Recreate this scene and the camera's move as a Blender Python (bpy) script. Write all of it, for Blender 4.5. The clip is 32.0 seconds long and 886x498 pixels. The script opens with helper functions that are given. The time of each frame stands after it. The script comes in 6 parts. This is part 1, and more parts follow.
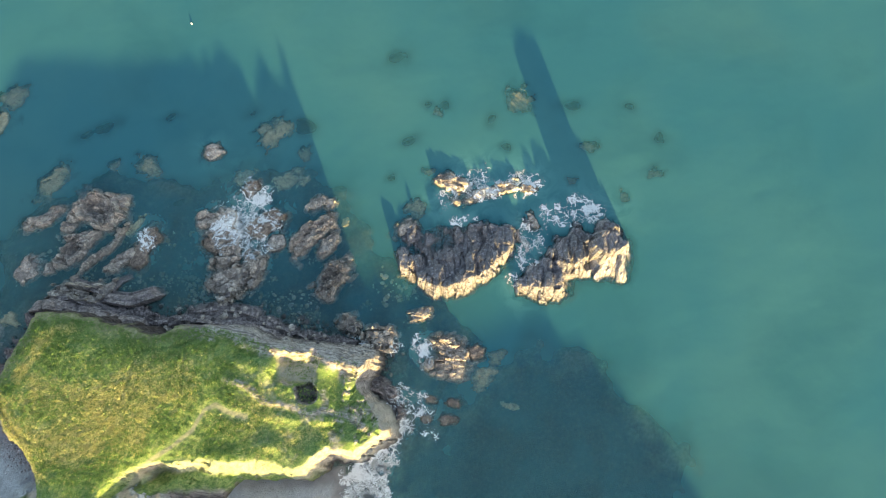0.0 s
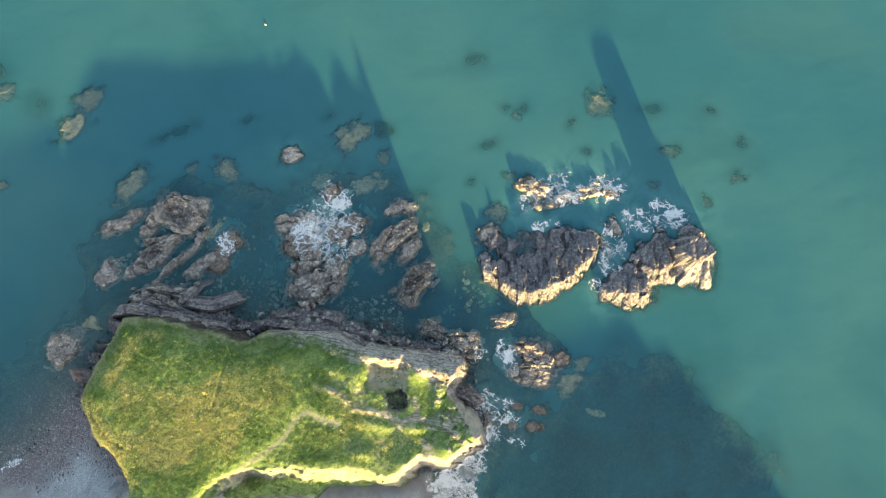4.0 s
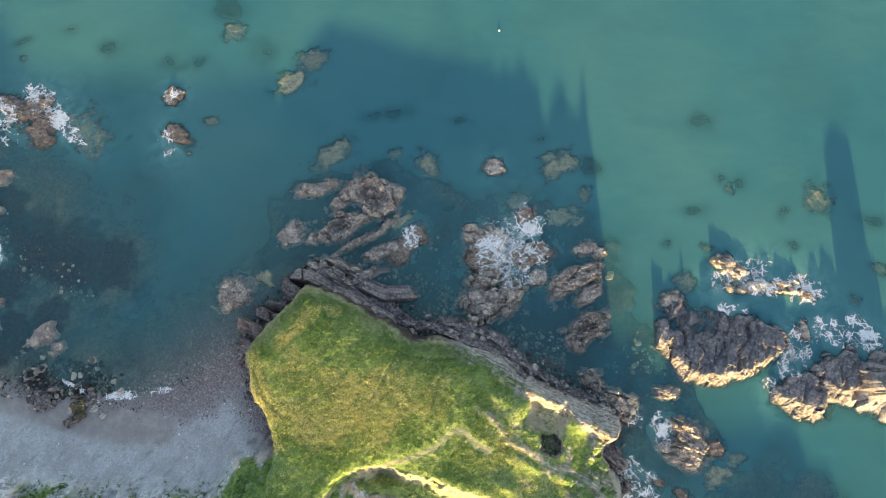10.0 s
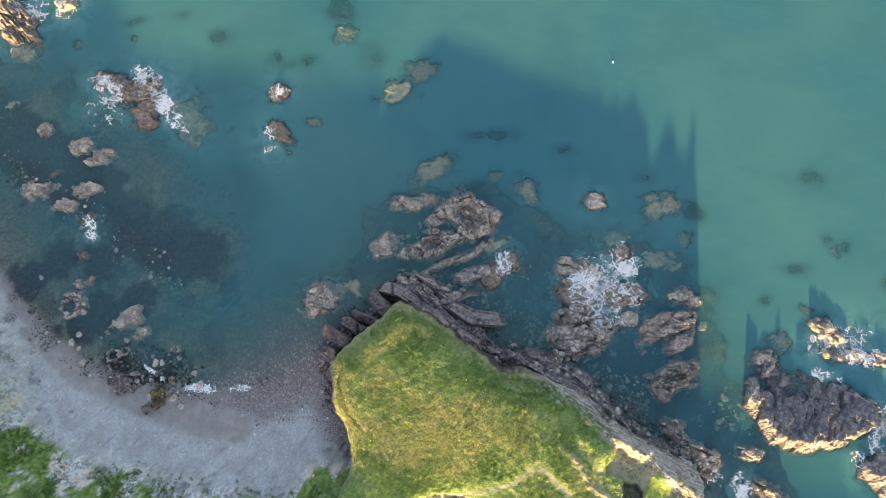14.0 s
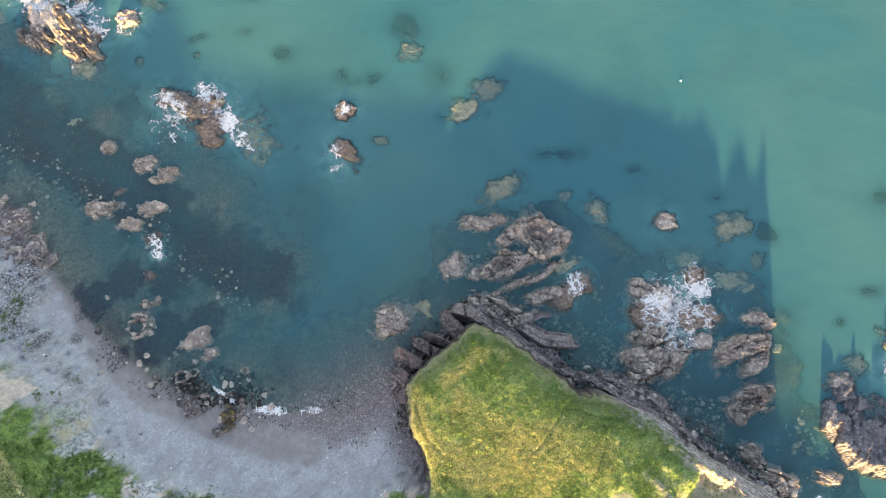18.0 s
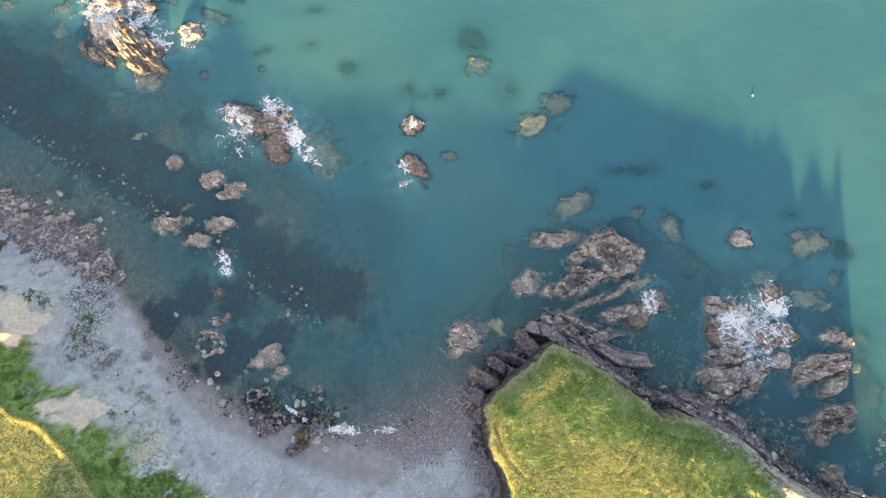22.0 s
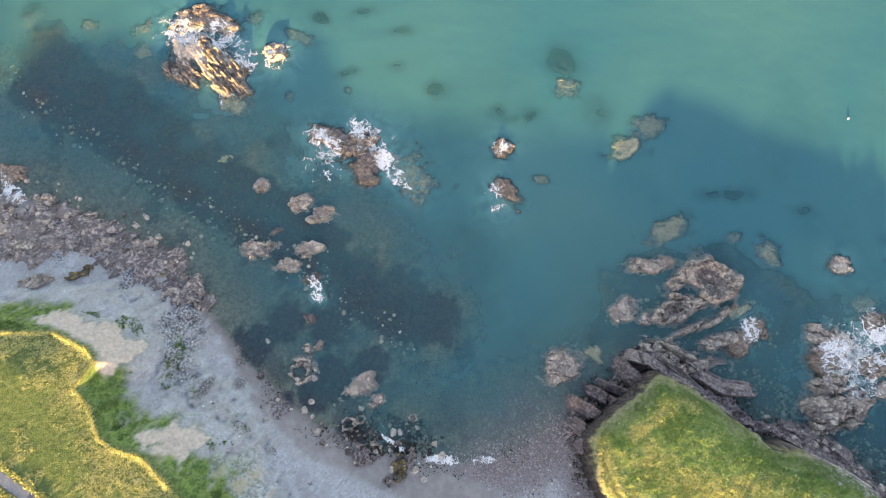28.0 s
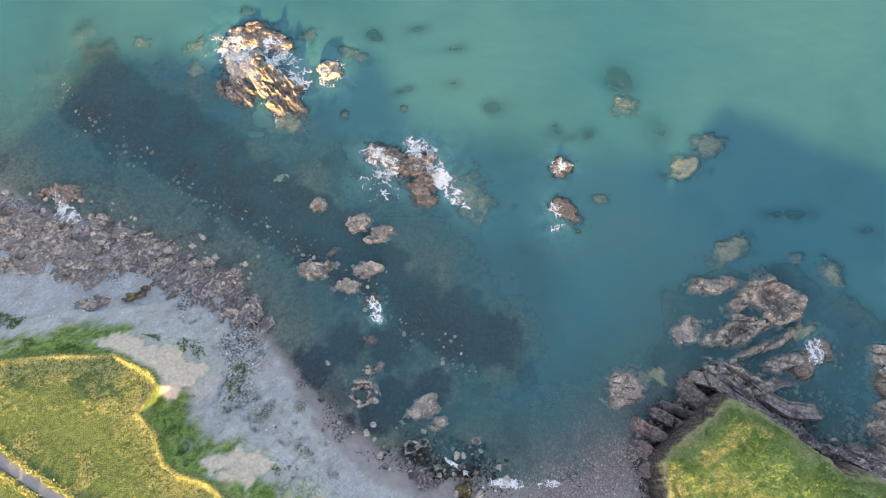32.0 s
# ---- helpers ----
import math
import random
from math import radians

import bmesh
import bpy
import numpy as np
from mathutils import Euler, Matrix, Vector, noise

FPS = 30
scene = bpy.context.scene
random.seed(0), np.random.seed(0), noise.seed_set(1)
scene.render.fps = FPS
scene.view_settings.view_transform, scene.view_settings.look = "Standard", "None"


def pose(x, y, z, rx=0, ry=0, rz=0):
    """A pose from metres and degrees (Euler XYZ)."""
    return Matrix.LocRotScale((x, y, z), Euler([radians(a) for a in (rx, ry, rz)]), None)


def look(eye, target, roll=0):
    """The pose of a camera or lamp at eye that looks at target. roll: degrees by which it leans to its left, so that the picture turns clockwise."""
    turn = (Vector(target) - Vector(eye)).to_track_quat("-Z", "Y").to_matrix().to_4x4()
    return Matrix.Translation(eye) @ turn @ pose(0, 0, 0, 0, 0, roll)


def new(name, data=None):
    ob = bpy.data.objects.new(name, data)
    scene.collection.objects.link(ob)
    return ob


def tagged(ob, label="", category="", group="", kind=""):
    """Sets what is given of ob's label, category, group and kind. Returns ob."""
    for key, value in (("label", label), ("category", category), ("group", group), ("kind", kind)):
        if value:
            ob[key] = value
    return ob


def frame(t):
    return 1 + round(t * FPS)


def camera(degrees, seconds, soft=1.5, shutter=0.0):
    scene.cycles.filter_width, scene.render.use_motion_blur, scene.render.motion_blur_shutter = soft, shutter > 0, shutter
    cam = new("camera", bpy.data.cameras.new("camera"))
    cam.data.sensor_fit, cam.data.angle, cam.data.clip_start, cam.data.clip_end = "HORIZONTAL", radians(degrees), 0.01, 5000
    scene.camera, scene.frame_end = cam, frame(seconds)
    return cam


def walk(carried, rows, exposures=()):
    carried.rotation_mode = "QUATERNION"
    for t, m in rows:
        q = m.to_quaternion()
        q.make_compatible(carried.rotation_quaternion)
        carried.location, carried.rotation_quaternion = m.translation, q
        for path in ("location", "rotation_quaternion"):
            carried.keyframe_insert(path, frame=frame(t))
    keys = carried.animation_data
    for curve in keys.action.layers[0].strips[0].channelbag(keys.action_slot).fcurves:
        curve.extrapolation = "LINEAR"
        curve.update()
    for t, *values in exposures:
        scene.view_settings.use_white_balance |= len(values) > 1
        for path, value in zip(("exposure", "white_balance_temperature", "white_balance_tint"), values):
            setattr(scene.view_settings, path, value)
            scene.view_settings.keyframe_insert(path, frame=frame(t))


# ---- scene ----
# ---- camera ----
cam = camera(69.2, 32.0, soft=1.0)
PATH = [
    (0, (2.568, -2.301, 147.141), (10.554, 29.044, 10.929), -1.50),
    (0.5, (0.594, -1.183, 147.12), (8.612, 29.7, 10.805), -1.22),
    (1, (-1.4, -0.1, 147.107), (6.555, 30.456, 10.714), -1.09),
    (1.5, (-3.424, 0.958, 147.064), (4.434, 31.168, 10.588), -1.17),
    (2, (-5.488, 1.98, 147.04), (2.208, 32.011, 10.516), -1.36),
    (2.5, (-7.623, 2.981, 147.025), (-0.13, 32.89, 10.462), -1.65),
    (3, (-9.804, 3.986, 147.019), (-2.504, 33.758, 10.416), -1.93),
    (3.5, (-12.077, 5.002, 147.013), (-4.923, 34.705, 10.387), -2.17),
    (5.5, (-21.635, 9.108, 146.978), (-15.805, 38.785, 10.283), -3.07),
    (6, (-24.174, 10.256, 146.969), (-18.63, 39.84, 10.242), -3.11),
    (6.5, (-26.839, 11.489, 146.942), (-21.596, 40.909, 10.168), -2.99),
    (7, (-29.487, 12.692, 146.917), (-24.838, 42.035, 10.105), -3.00),
    (7.5, (-32.196, 13.878, 146.99), (-28.491, 43.201, 10.146), -3.07),
    (8, (-34.984, 15.073, 147.103), (-32.493, 44.319, 10.214), -3.19),
    (8.5, (-37.707, 16.159, 147.162), (-36.484, 45.383, 10.251), -3.37),
    (9, (-40.332, 17.08, 147.117), (-40.462, 46.359, 10.213), -3.79),
    (9.5, (-42.779, 17.847, 147.054), (-44.418, 47.122, 10.159), -4.64),
    (10, (-44.991, 18.59, 146.967), (-47.975, 47.967, 10.117), -5.02),
    (10.5, (-47.071, 19.385, 146.92), (-51.527, 48.608, 10.076), -5.90),
    (11, (-49.269, 20.304, 146.904), (-54.863, 49.154, 10.024), -6.39),
    (11.5, (-51.656, 21.232, 146.859), (-58.185, 49.681, 9.935), -6.60),
    (12, (-53.991, 22.062, 146.841), (-61.081, 50.194, 9.88), -6.57),
    (12.5, (-56.189, 22.811, 146.86), (-63.249, 50.749, 9.858), -6.62),
    (13, (-58.363, 23.474, 146.843), (-65.42, 51.372, 9.832), -6.60),
    (13.5, (-60.571, 23.965, 146.853), (-67.525, 51.838, 9.832), -6.46),
    (14, (-62.774, 24.318, 146.853), (-69.705, 52.366, 9.866), -6.30),
    (14.5, (-65.01, 24.606, 146.851), (-71.898, 52.837, 9.9), -6.10),
    (16.5, (-73.739, 25.663, 146.889), (-80.471, 54.265, 10.007), -5.62),
    (17, (-75.891, 25.87, 146.869), (-82.567, 54.571, 10.006), -5.43),
    (17.5, (-78.021, 26.117, 146.826), (-84.692, 54.782, 9.954), -5.43),
    (18, (-80.057, 26.373, 146.831), (-86.605, 54.968, 9.939), -5.22),
    (18.5, (-82.165, 26.66, 146.82), (-88.735, 55.233, 9.924), -5.24),
    (19, (-84.268, 26.939, 146.796), (-90.822, 55.486, 9.894), -5.20),
    (19.5, (-86.362, 27.15, 146.754), (-92.955, 55.696, 9.854), -5.26),
    (20, (-88.415, 27.401, 146.671), (-95.095, 55.874, 9.759), -5.46),
    (20.5, (-90.421, 27.741, 146.611), (-97.235, 56.184, 9.7), -5.63),
    (21, (-92.458, 28.118, 146.567), (-99.373, 56.387, 9.625), -5.98),
    (21.5, (-94.514, 28.391, 146.545), (-101.491, 56.669, 9.608), -6.05),
    (22, (-96.622, 28.581, 146.452), (-103.653, 56.895, 9.526), -6.14),
    (22.5, (-98.714, 28.713, 146.362), (-105.804, 57.128, 9.459), -6.14),
    (23, (-100.713, 28.838, 146.318), (-107.793, 57.308, 9.426), -6.09),
    (23.5, (-102.599, 28.974, 146.17), (-109.761, 57.509, 9.296), -6.21),
    (24, (-104.394, 29.176, 146.049), (-111.667, 57.755, 9.19), -6.40),
    (24.5, (-106.203, 29.398, 145.962), (-113.541, 58.024, 9.117), -6.50),
    (25, (-108.02, 29.675, 145.883), (-115.4, 58.26, 9.031), -6.57),
    (25.5, (-109.79, 30.011, 145.88), (-117.186, 58.486, 9.006), -6.70),
    (27.5, (-116.888, 31.256, 145.974), (-124.232, 59.626, 9.075), -6.64),
    (28, (-118.658, 31.526, 146.022), (-126.013, 60.009, 9.147), -6.56),
    (28.5, (-120.498, 31.811, 146.071), (-127.819, 60.323, 9.201), -6.51),
    (29, (-122.359, 32.129, 146.08), (-129.602, 60.695, 9.217), -6.32),
    (29.5, (-124.178, 32.493, 146.044), (-131.38, 61.082, 9.183), -6.23),
    (30, (-125.925, 32.805, 146.039), (-133.141, 61.434, 9.188), -6.21),
    (30.5, (-127.701, 33.094, 146.001), (-134.983, 61.788, 9.166), -6.32),
    (31, (-129.515, 33.352, 146.032), (-136.799, 62.125, 9.215), -6.30),
    (31.5, (-131.389, 33.6, 146.065), (-138.605, 62.5, 9.271), -6.13),
    (32, (-133.292, 33.863, 146.081), (-140.427, 62.861, 9.303), -5.95),
]
walk(cam, [(t, look(eye, target, roll)) for t, eye, target, roll in PATH], exposures=((0.0, 1.77, 7050, 11), (6.0, 1.74, 7150, 13), (9.0, 1.72, 7250, 16), (13.0, 1.82, 7400, 20), (17.0, 2.03, 7600, 23), (20.0, 2.17, 7750, 25), (32.0, 2.17, 7750, 25)))

# ---- world and sun: a low sun in the south, clear sky ----
SUN_EL, SUN_AZ = radians(8.7), radians(1.2)
world = bpy.data.worlds.new("sky")
scene.world = world
world.use_nodes = True
wn = world.node_tree
sky = wn.nodes.new("ShaderNodeTexSky")
sky.sky_type, sky.sun_disc = "NISHITA", False
sky.sun_elevation, sky.sun_rotation = SUN_EL, math.pi
sky.air_density, sky.dust_density, sky.ozone_density = 1.0, 1.6, 0.9
wn.nodes["Background"].inputs["Strength"].default_value = 0.15
wn.links.new(sky.outputs[0], wn.nodes["Background"].inputs["Color"])
sun = new("sun", bpy.data.lights.new("sun", "SUN"))
sun.data.energy, sun.data.angle, sun.data.color = 4.5, radians(0.9), (1.0, 0.73, 0.28)
sun.matrix_world = look((0, 0, 60), (-60 * math.sin(SUN_AZ), 60 * math.cos(SUN_AZ), 60 - 60 * math.tan(SUN_EL)))

# ---- noise and plan helpers ----
def rnd(ix, iy, seed):
    h = (ix.astype(np.int64) * 374761393 + iy.astype(np.int64) * 668265263 + seed * 2246822519) & 0xFFFFFFFF
    h = ((h ^ (h >> 13)) * 1274126177) & 0xFFFFFFFF
    h = ((h ^ (h >> 16)) * 2654435761) & 0xFFFFFFFF
    return ((h ^ (h >> 15)) & 0xFFFFFF) / 16777216.0


def vnoise(x, y, seed=0):
    ix, iy = np.floor(x), np.floor(y)
    fx, fy = x - ix, y - iy
    fx, fy = fx * fx * (3 - 2 * fx), fy * fy * (3 - 2 * fy)
    a, b = rnd(ix, iy, seed), rnd(ix + 1, iy, seed)
    c, d = rnd(ix, iy + 1, seed), rnd(ix + 1, iy + 1, seed)
    return 2 * ((a * (1 - fx) + b * fx) * (1 - fy) + (c * (1 - fx) + d * fx) * fy) - 1


def fbm(x, y, seed=0, octaves=4, gain=0.5):
    total, amp, norm = 0.0, 1.0, 0.0
    for k in range(octaves):
        total, norm = total + amp * vnoise(x * 2.03**k + 17.3 * k, y * 2.03**k - 9.1 * k, seed + k), norm + amp
        amp *= gain
    return total / norm


def cells(x, y, seed=0):
    """Distance to the nearest and second cell point, and the nearest cell's random number."""
    ix, iy = np.floor(x), np.floor(y)
    f1, f2, who = np.full(x.shape, 9.0), np.full(x.shape, 9.0), np.zeros(x.shape)
    for dx in (-1, 0, 1):
        for dy in (-1, 0, 1):
            cx, cy = ix + dx, iy + dy
            d = np.hypot(cx + 0.1 + 0.8 * rnd(cx, cy, seed) - x, cy + 0.1 + 0.8 * rnd(cx, cy, seed + 7) - y)
            near = d < f1
            f2 = np.where(near, f1, np.minimum(f2, d))
            who = np.where(near, rnd(cx, cy, seed + 13), who)
            f1 = np.where(near, d, f1)
    return f1, f2, who


def blocks(x, y, scale, seed, aspect=1.0, turn=0.0):
    """Broken blocks: each cell a facet of its own height and tilt, with an open joint round it. About -0.5 to 0.5."""
    c, s = math.cos(turn), math.sin(turn)
    u, v = (x * c + y * s) / (scale * aspect), (-x * s + y * c) / scale
    u, v = u + 0.18 * vnoise(u * 1.7, v * 1.7, seed + 31), v + 0.18 * vnoise(u * 1.9, v * 1.9, seed + 37)
    ix, iy = np.floor(u), np.floor(v)
    f1, f2, out, tie = np.full(x.shape, 9.0), np.full(x.shape, 9.0), np.zeros(x.shape), 0
    for dx in (-1, 0, 1):
        for dy in (-1, 0, 1):
            cx, cy = ix + dx, iy + dy
            du, dv = cx + 0.1 + 0.8 * rnd(cx, cy, seed) - u, cy + 0.1 + 0.8 * rnd(cx, cy, seed + 7) - v
            d = np.hypot(du, dv)
            near = d < f1
            f2 = np.where(near, f1, np.minimum(f2, d))
            tilt = (rnd(cx, cy, seed + 17) - 0.5) * du + (rnd(cx, cy, seed + 19) - 0.5) * dv
            out = np.where(near, rnd(cx, cy, seed + 13) - 0.5 + 1.3 * tilt, out)
            f1 = np.where(near, d, f1)
    return out - 0.24 * step(0.10, 0.02, f2 - f1)


def step(a, b, v):
    s = np.clip((v - a) / (b - a), 0, 1)
    return s * s * (3 - 2 * s)


def line_distance(pts, x, y, closed=False):
    best = np.full(x.shape, 1e9)
    ends = pts[1:] + pts[:1] if closed else pts[1:]
    for (ax, ay), (bx, by) in zip(pts, ends):
        ux, uy = bx - ax, by - ay
        s = np.clip(((x - ax) * ux + (y - ay) * uy) / (ux * ux + uy * uy + 1e-9), 0, 1)
        best = np.minimum(best, np.hypot(x - ax - s * ux, y - ay - s * uy))
    return best


def inside(pts, x, y):
    """Signed distance to a closed outline: positive within it."""
    odd = np.zeros(x.shape, bool)
    for (ax, ay), (bx, by) in zip(pts, pts[1:] + pts[:1]):
        if ay != by:
            odd ^= ((ay > y) != (by > y)) & (x < (bx - ax) * (y - ay) / (by - ay) + ax)
    d = line_distance(pts, x, y, True)
    return np.where(odd, d, -d)


def grid_mesh(name, x, y, z, keep=None, smooth=False, values=None):
    """A sheet over a grid of places; keep says which corners may carry faces."""
    ny, nx = x.shape
    idx = np.arange(nx * ny).reshape(ny, nx)
    quads = np.stack([idx[:-1, :-1], idx[:-1, 1:], idx[1:, 1:], idx[1:, :-1]], -1).reshape(-1, 4)
    if keep is not None:
        quads = quads[keep.ravel()[quads].any(1)]
    used = np.unique(quads)
    back = np.full(nx * ny, -1)
    back[used] = np.arange(len(used))
    quads = back[quads]
    me = bpy.data.meshes.new(name)
    me.vertices.add(len(used))
    me.vertices.foreach_set("co", np.stack([x.ravel()[used], y.ravel()[used], z.ravel()[used]], 1).ravel().astype(np.float32))
    me.loops.add(4 * len(quads))
    me.loops.foreach_set("vertex_index", quads.ravel().astype(np.int32))
    me.polygons.add(len(quads))
    me.polygons.foreach_set("loop_start", np.arange(0, 4 * len(quads), 4, dtype=np.int32))
    me.update(calc_edges=True)
    me.polygons.foreach_set("use_smooth", np.full(len(quads), smooth))
    for key, v in (values or {}).items():
        me.attributes.new(key, "FLOAT", "POINT").data.foreach_set("value", v.ravel()[used].astype(np.float32))
    me.update()
    return me


def soup_mesh(name, verts, faces, values=None):
    """One mesh from arrays of corners (n, 3) and triangles (m, 3)."""
    me = bpy.data.meshes.new(name)
    me.vertices.add(len(verts))
    me.vertices.foreach_set("co", verts.ravel().astype(np.float32))
    me.loops.add(3 * len(faces))
    me.loops.foreach_set("vertex_index", faces.ravel().astype(np.int32))
    me.polygons.add(len(faces))
    me.polygons.foreach_set("loop_start", np.arange(0, 3 * len(faces), 3, dtype=np.int32))
    me.update(calc_edges=True)
    for key, v in (values or {}).items():
        me.attributes.new(key, "FLOAT", "POINT").data.foreach_set("value", v.ravel().astype(np.float32))
    me.update()
    return me


# ---- materials ----
class Nodes:
    """Short hand for a node material."""

    def __init__(self, name):
        self.mat = bpy.data.materials.new(name)
        self.mat.use_nodes = True
        self.tree = self.mat.node_tree
        self.bsdf = self.tree.nodes["Principled BSDF"]
        self.out = self.tree.nodes["Material Output"]
        self.place = self.tree.nodes.new("ShaderNodeNewGeometry").outputs["Position"]

    def put(self, socket, value):
        if hasattr(value, "links"):
            self.tree.links.new(value, socket)
        elif isinstance(value, tuple) and len(value) == 3 and socket.type == "RGBA":
            socket.default_value = (*value, 1)
        else:
            socket.default_value = value

    def node(self, kind, **inputs):
        n = self.tree.nodes.new(kind)
        for key, value in inputs.items():
            self.put(n.inputs[key], value)
        return n

    def noise(self, scale, detail=5.0, rough=0.55, at=None, warp=0.0):
        n = self.node("ShaderNodeTexNoise", Vector=at or self.place, Scale=scale, Detail=detail, Roughness=rough, Distortion=warp)
        return n.outputs["Fac"]

    def cell(self, scale, feature="DISTANCE_TO_EDGE", at=None):
        n = self.tree.nodes.new("ShaderNodeTexVoronoi")
        n.feature = feature
        self.put(n.inputs["Vector"], at or self.place)
        n.inputs["Scale"].default_value = scale
        return n.outputs["Distance"]

    def attr(self, name):
        n = self.tree.nodes.new("ShaderNodeAttribute")
        n.attribute_name = name
        return n.outputs["Fac"]

    def ramp(self, value, a, b, lo=0.0, hi=1.0):
        n = self.node("ShaderNodeMapRange", Value=value)
        n.interpolation_type = "SMOOTHSTEP"
        for key, v in zip(("From Min", "From Max", "To Min", "To Max"), (a, b, lo, hi)):
            n.inputs[key].default_value = v
        return n.outputs["Result"]

    def math(self, op, a, b=0.0):
        n = self.tree.nodes.new("ShaderNodeMath")
        n.operation = op
        self.put(n.inputs[0], a)
        self.put(n.inputs[1], b)
        return n.outputs[0]

    def mix(self, fac, a, b):
        n = self.tree.nodes.new("ShaderNodeMix")
        n.data_type = "RGBA"
        self.put(n.inputs[0], fac)
        self.put(n.inputs[6], a)
        self.put(n.inputs[7], b)
        return n.outputs[2]

    def warped(self, scale, push, at=None):
        """The place, pushed about by noise."""
        c = self.node("ShaderNodeTexNoise", Vector=at or self.place, Scale=scale, Detail=3.0).outputs["Color"]
        sub = self.tree.nodes.new("ShaderNodeVectorMath")
        sub.operation = "MULTIPLY_ADD"
        self.put(sub.inputs[0], c)
        sub.inputs[1].default_value = (push, push, push)
        self.put(sub.inputs[2], at or self.place)
        return sub.outputs[0]

    def stretched(self, turn, along, across):
        """The place in a turned frame, drawn out along one way."""
        m = self.node("ShaderNodeMapping", Vector=self.place)
        m.inputs["Rotation"].default_value = (0, 0, -turn)
        r = self.tree.nodes.new("ShaderNodeVectorMath")
        r.operation = "MULTIPLY"
        self.put(r.inputs[0], m.outputs[0])
        r.inputs[1].default_value = (1 / along, 1 / across, 1 / across)
        return r.outputs[0]

    def height(self):
        return self.node("ShaderNodeSeparateXYZ", Vector=self.place).outputs["Z"]

    def upward(self):
        g = self.tree.nodes.new("ShaderNodeNewGeometry")
        return self.node("ShaderNodeSeparateXYZ", Vector=g.outputs["Normal"]).outputs["Z"]

    def random(self, island=False):
        if island:
            return self.tree.nodes.new("ShaderNodeNewGeometry").outputs["Random Per Island"]
        return self.tree.nodes.new("ShaderNodeObjectInfo").outputs["Random"]

    def done(self, colour, rough=0.85, bump=None, strength=0.5, distance=0.1, specular=0.3):
        self.put(self.bsdf.inputs["Base Color"], colour)
        self.put(self.bsdf.inputs["Roughness"], rough)
        self.bsdf.inputs["Specular IOR Level"].default_value = specular
        if bump is not None:
            b = self.node("ShaderNodeBump", Height=bump, Strength=strength, Distance=distance)
            self.put(self.bsdf.inputs["Normal"], b.outputs["Normal"])
        return self.mat


def rock_material(name, light, dark, wet=0.5, top=None, crown=None, soak=0.55):
    """Stone with grain, joints and stains, darker and glossier where the sea wets it."""
    n = Nodes(name)
    big, fine, grit = n.noise(0.22, 4), n.noise(1.3, 6, 0.65), n.noise(6.0, 4, 0.7)
    col = n.mix(n.ramp(fine, 0.36, 0.66), dark, light)
    col = n.mix(n.ramp(big, 0.50, 0.72, 0, 0.3), col, tuple(0.55 * c for c in light))
    col = n.mix(n.ramp(grit, 0.55, 0.75, 0, 0.45), col, tuple(min(1.3 * c, 0.7) for c in light))
    col = n.mix(n.ramp(n.noise(0.75, 5, 0.7, warp=0.8), 0.60, 0.66, 0, 0.7), col, tuple(0.5 * c for c in dark))
    crack = n.ramp(n.cell(1.1, at=n.mix(0.12, n.place, n.node("ShaderNodeTexNoise", Vector=n.place, Scale=0.9).outputs["Color"])), 0.0, 0.07, 1, 0)
    crack = n.math("MAXIMUM", crack, n.math("MULTIPLY", n.ramp(n.cell(2.7, at=n.mix(0.1, n.place, n.node("ShaderNodeTexNoise", Vector=n.place, Scale=1.7).outputs["Color"])), 0.0, 0.08, 1, 0), 0.3))
    col = n.mix(n.math("MULTIPLY", crack, 0.6), col, tuple(0.35 * c for c in dark))
    if top:
        col = n.mix(n.math("MULTIPLY", n.ramp(n.noise(0.5, 4), 0.40, 0.56), n.ramp(n.upward(), 0.72, 0.92)), col, top)
    if crown:
        patch = n.math("MULTIPLY", n.attr("crown"), n.ramp(n.math("ADD", fine, n.math("MULTIPLY", grit, 0.5)), 0.66, 0.98, 1, 0.15))
        if name == "reef_stone":
            patch = n.math("MULTIPLY", patch, n.ramp(n.noise(0.38, 5, 0.65), 0.42, 0.54))
        col = n.mix(patch, col, crown)
    if wet is None:
        return n.done(n.mix(n.ramp(n.random(), 0, 1, 0, 0.4), col, tuple(0.6 * c for c in light)), 0.85, fine, 0.6, 0.2)
    level = n.math("ADD", n.height(), n.math("MULTIPLY", n.math("SUBTRACT", fine, 0.5), -1.4))
    soaked = n.math("MULTIPLY", n.ramp(level, wet * 0.2, wet * 1.6, 1, 0), n.ramp(n.height(), -0.35, -0.05, 0.2, 1))
    col = n.mix(n.math("MULTIPLY", soaked, soak), col, (0.052, 0.047, 0.047))
    col = n.mix(n.ramp(n.random(), 0, 1, 0, 0.3), col, tuple(0.6 * c for c in light))
    bump = n.math("SUBTRACT", n.math("ADD", fine, n.math("MULTIPLY", grit, 0.4)), n.math("MULTIPLY", crack, 0.5))
    return n.done(col, n.ramp(soaked, 0, 1, 0.9, 0.45), bump, 0.8, 0.25)


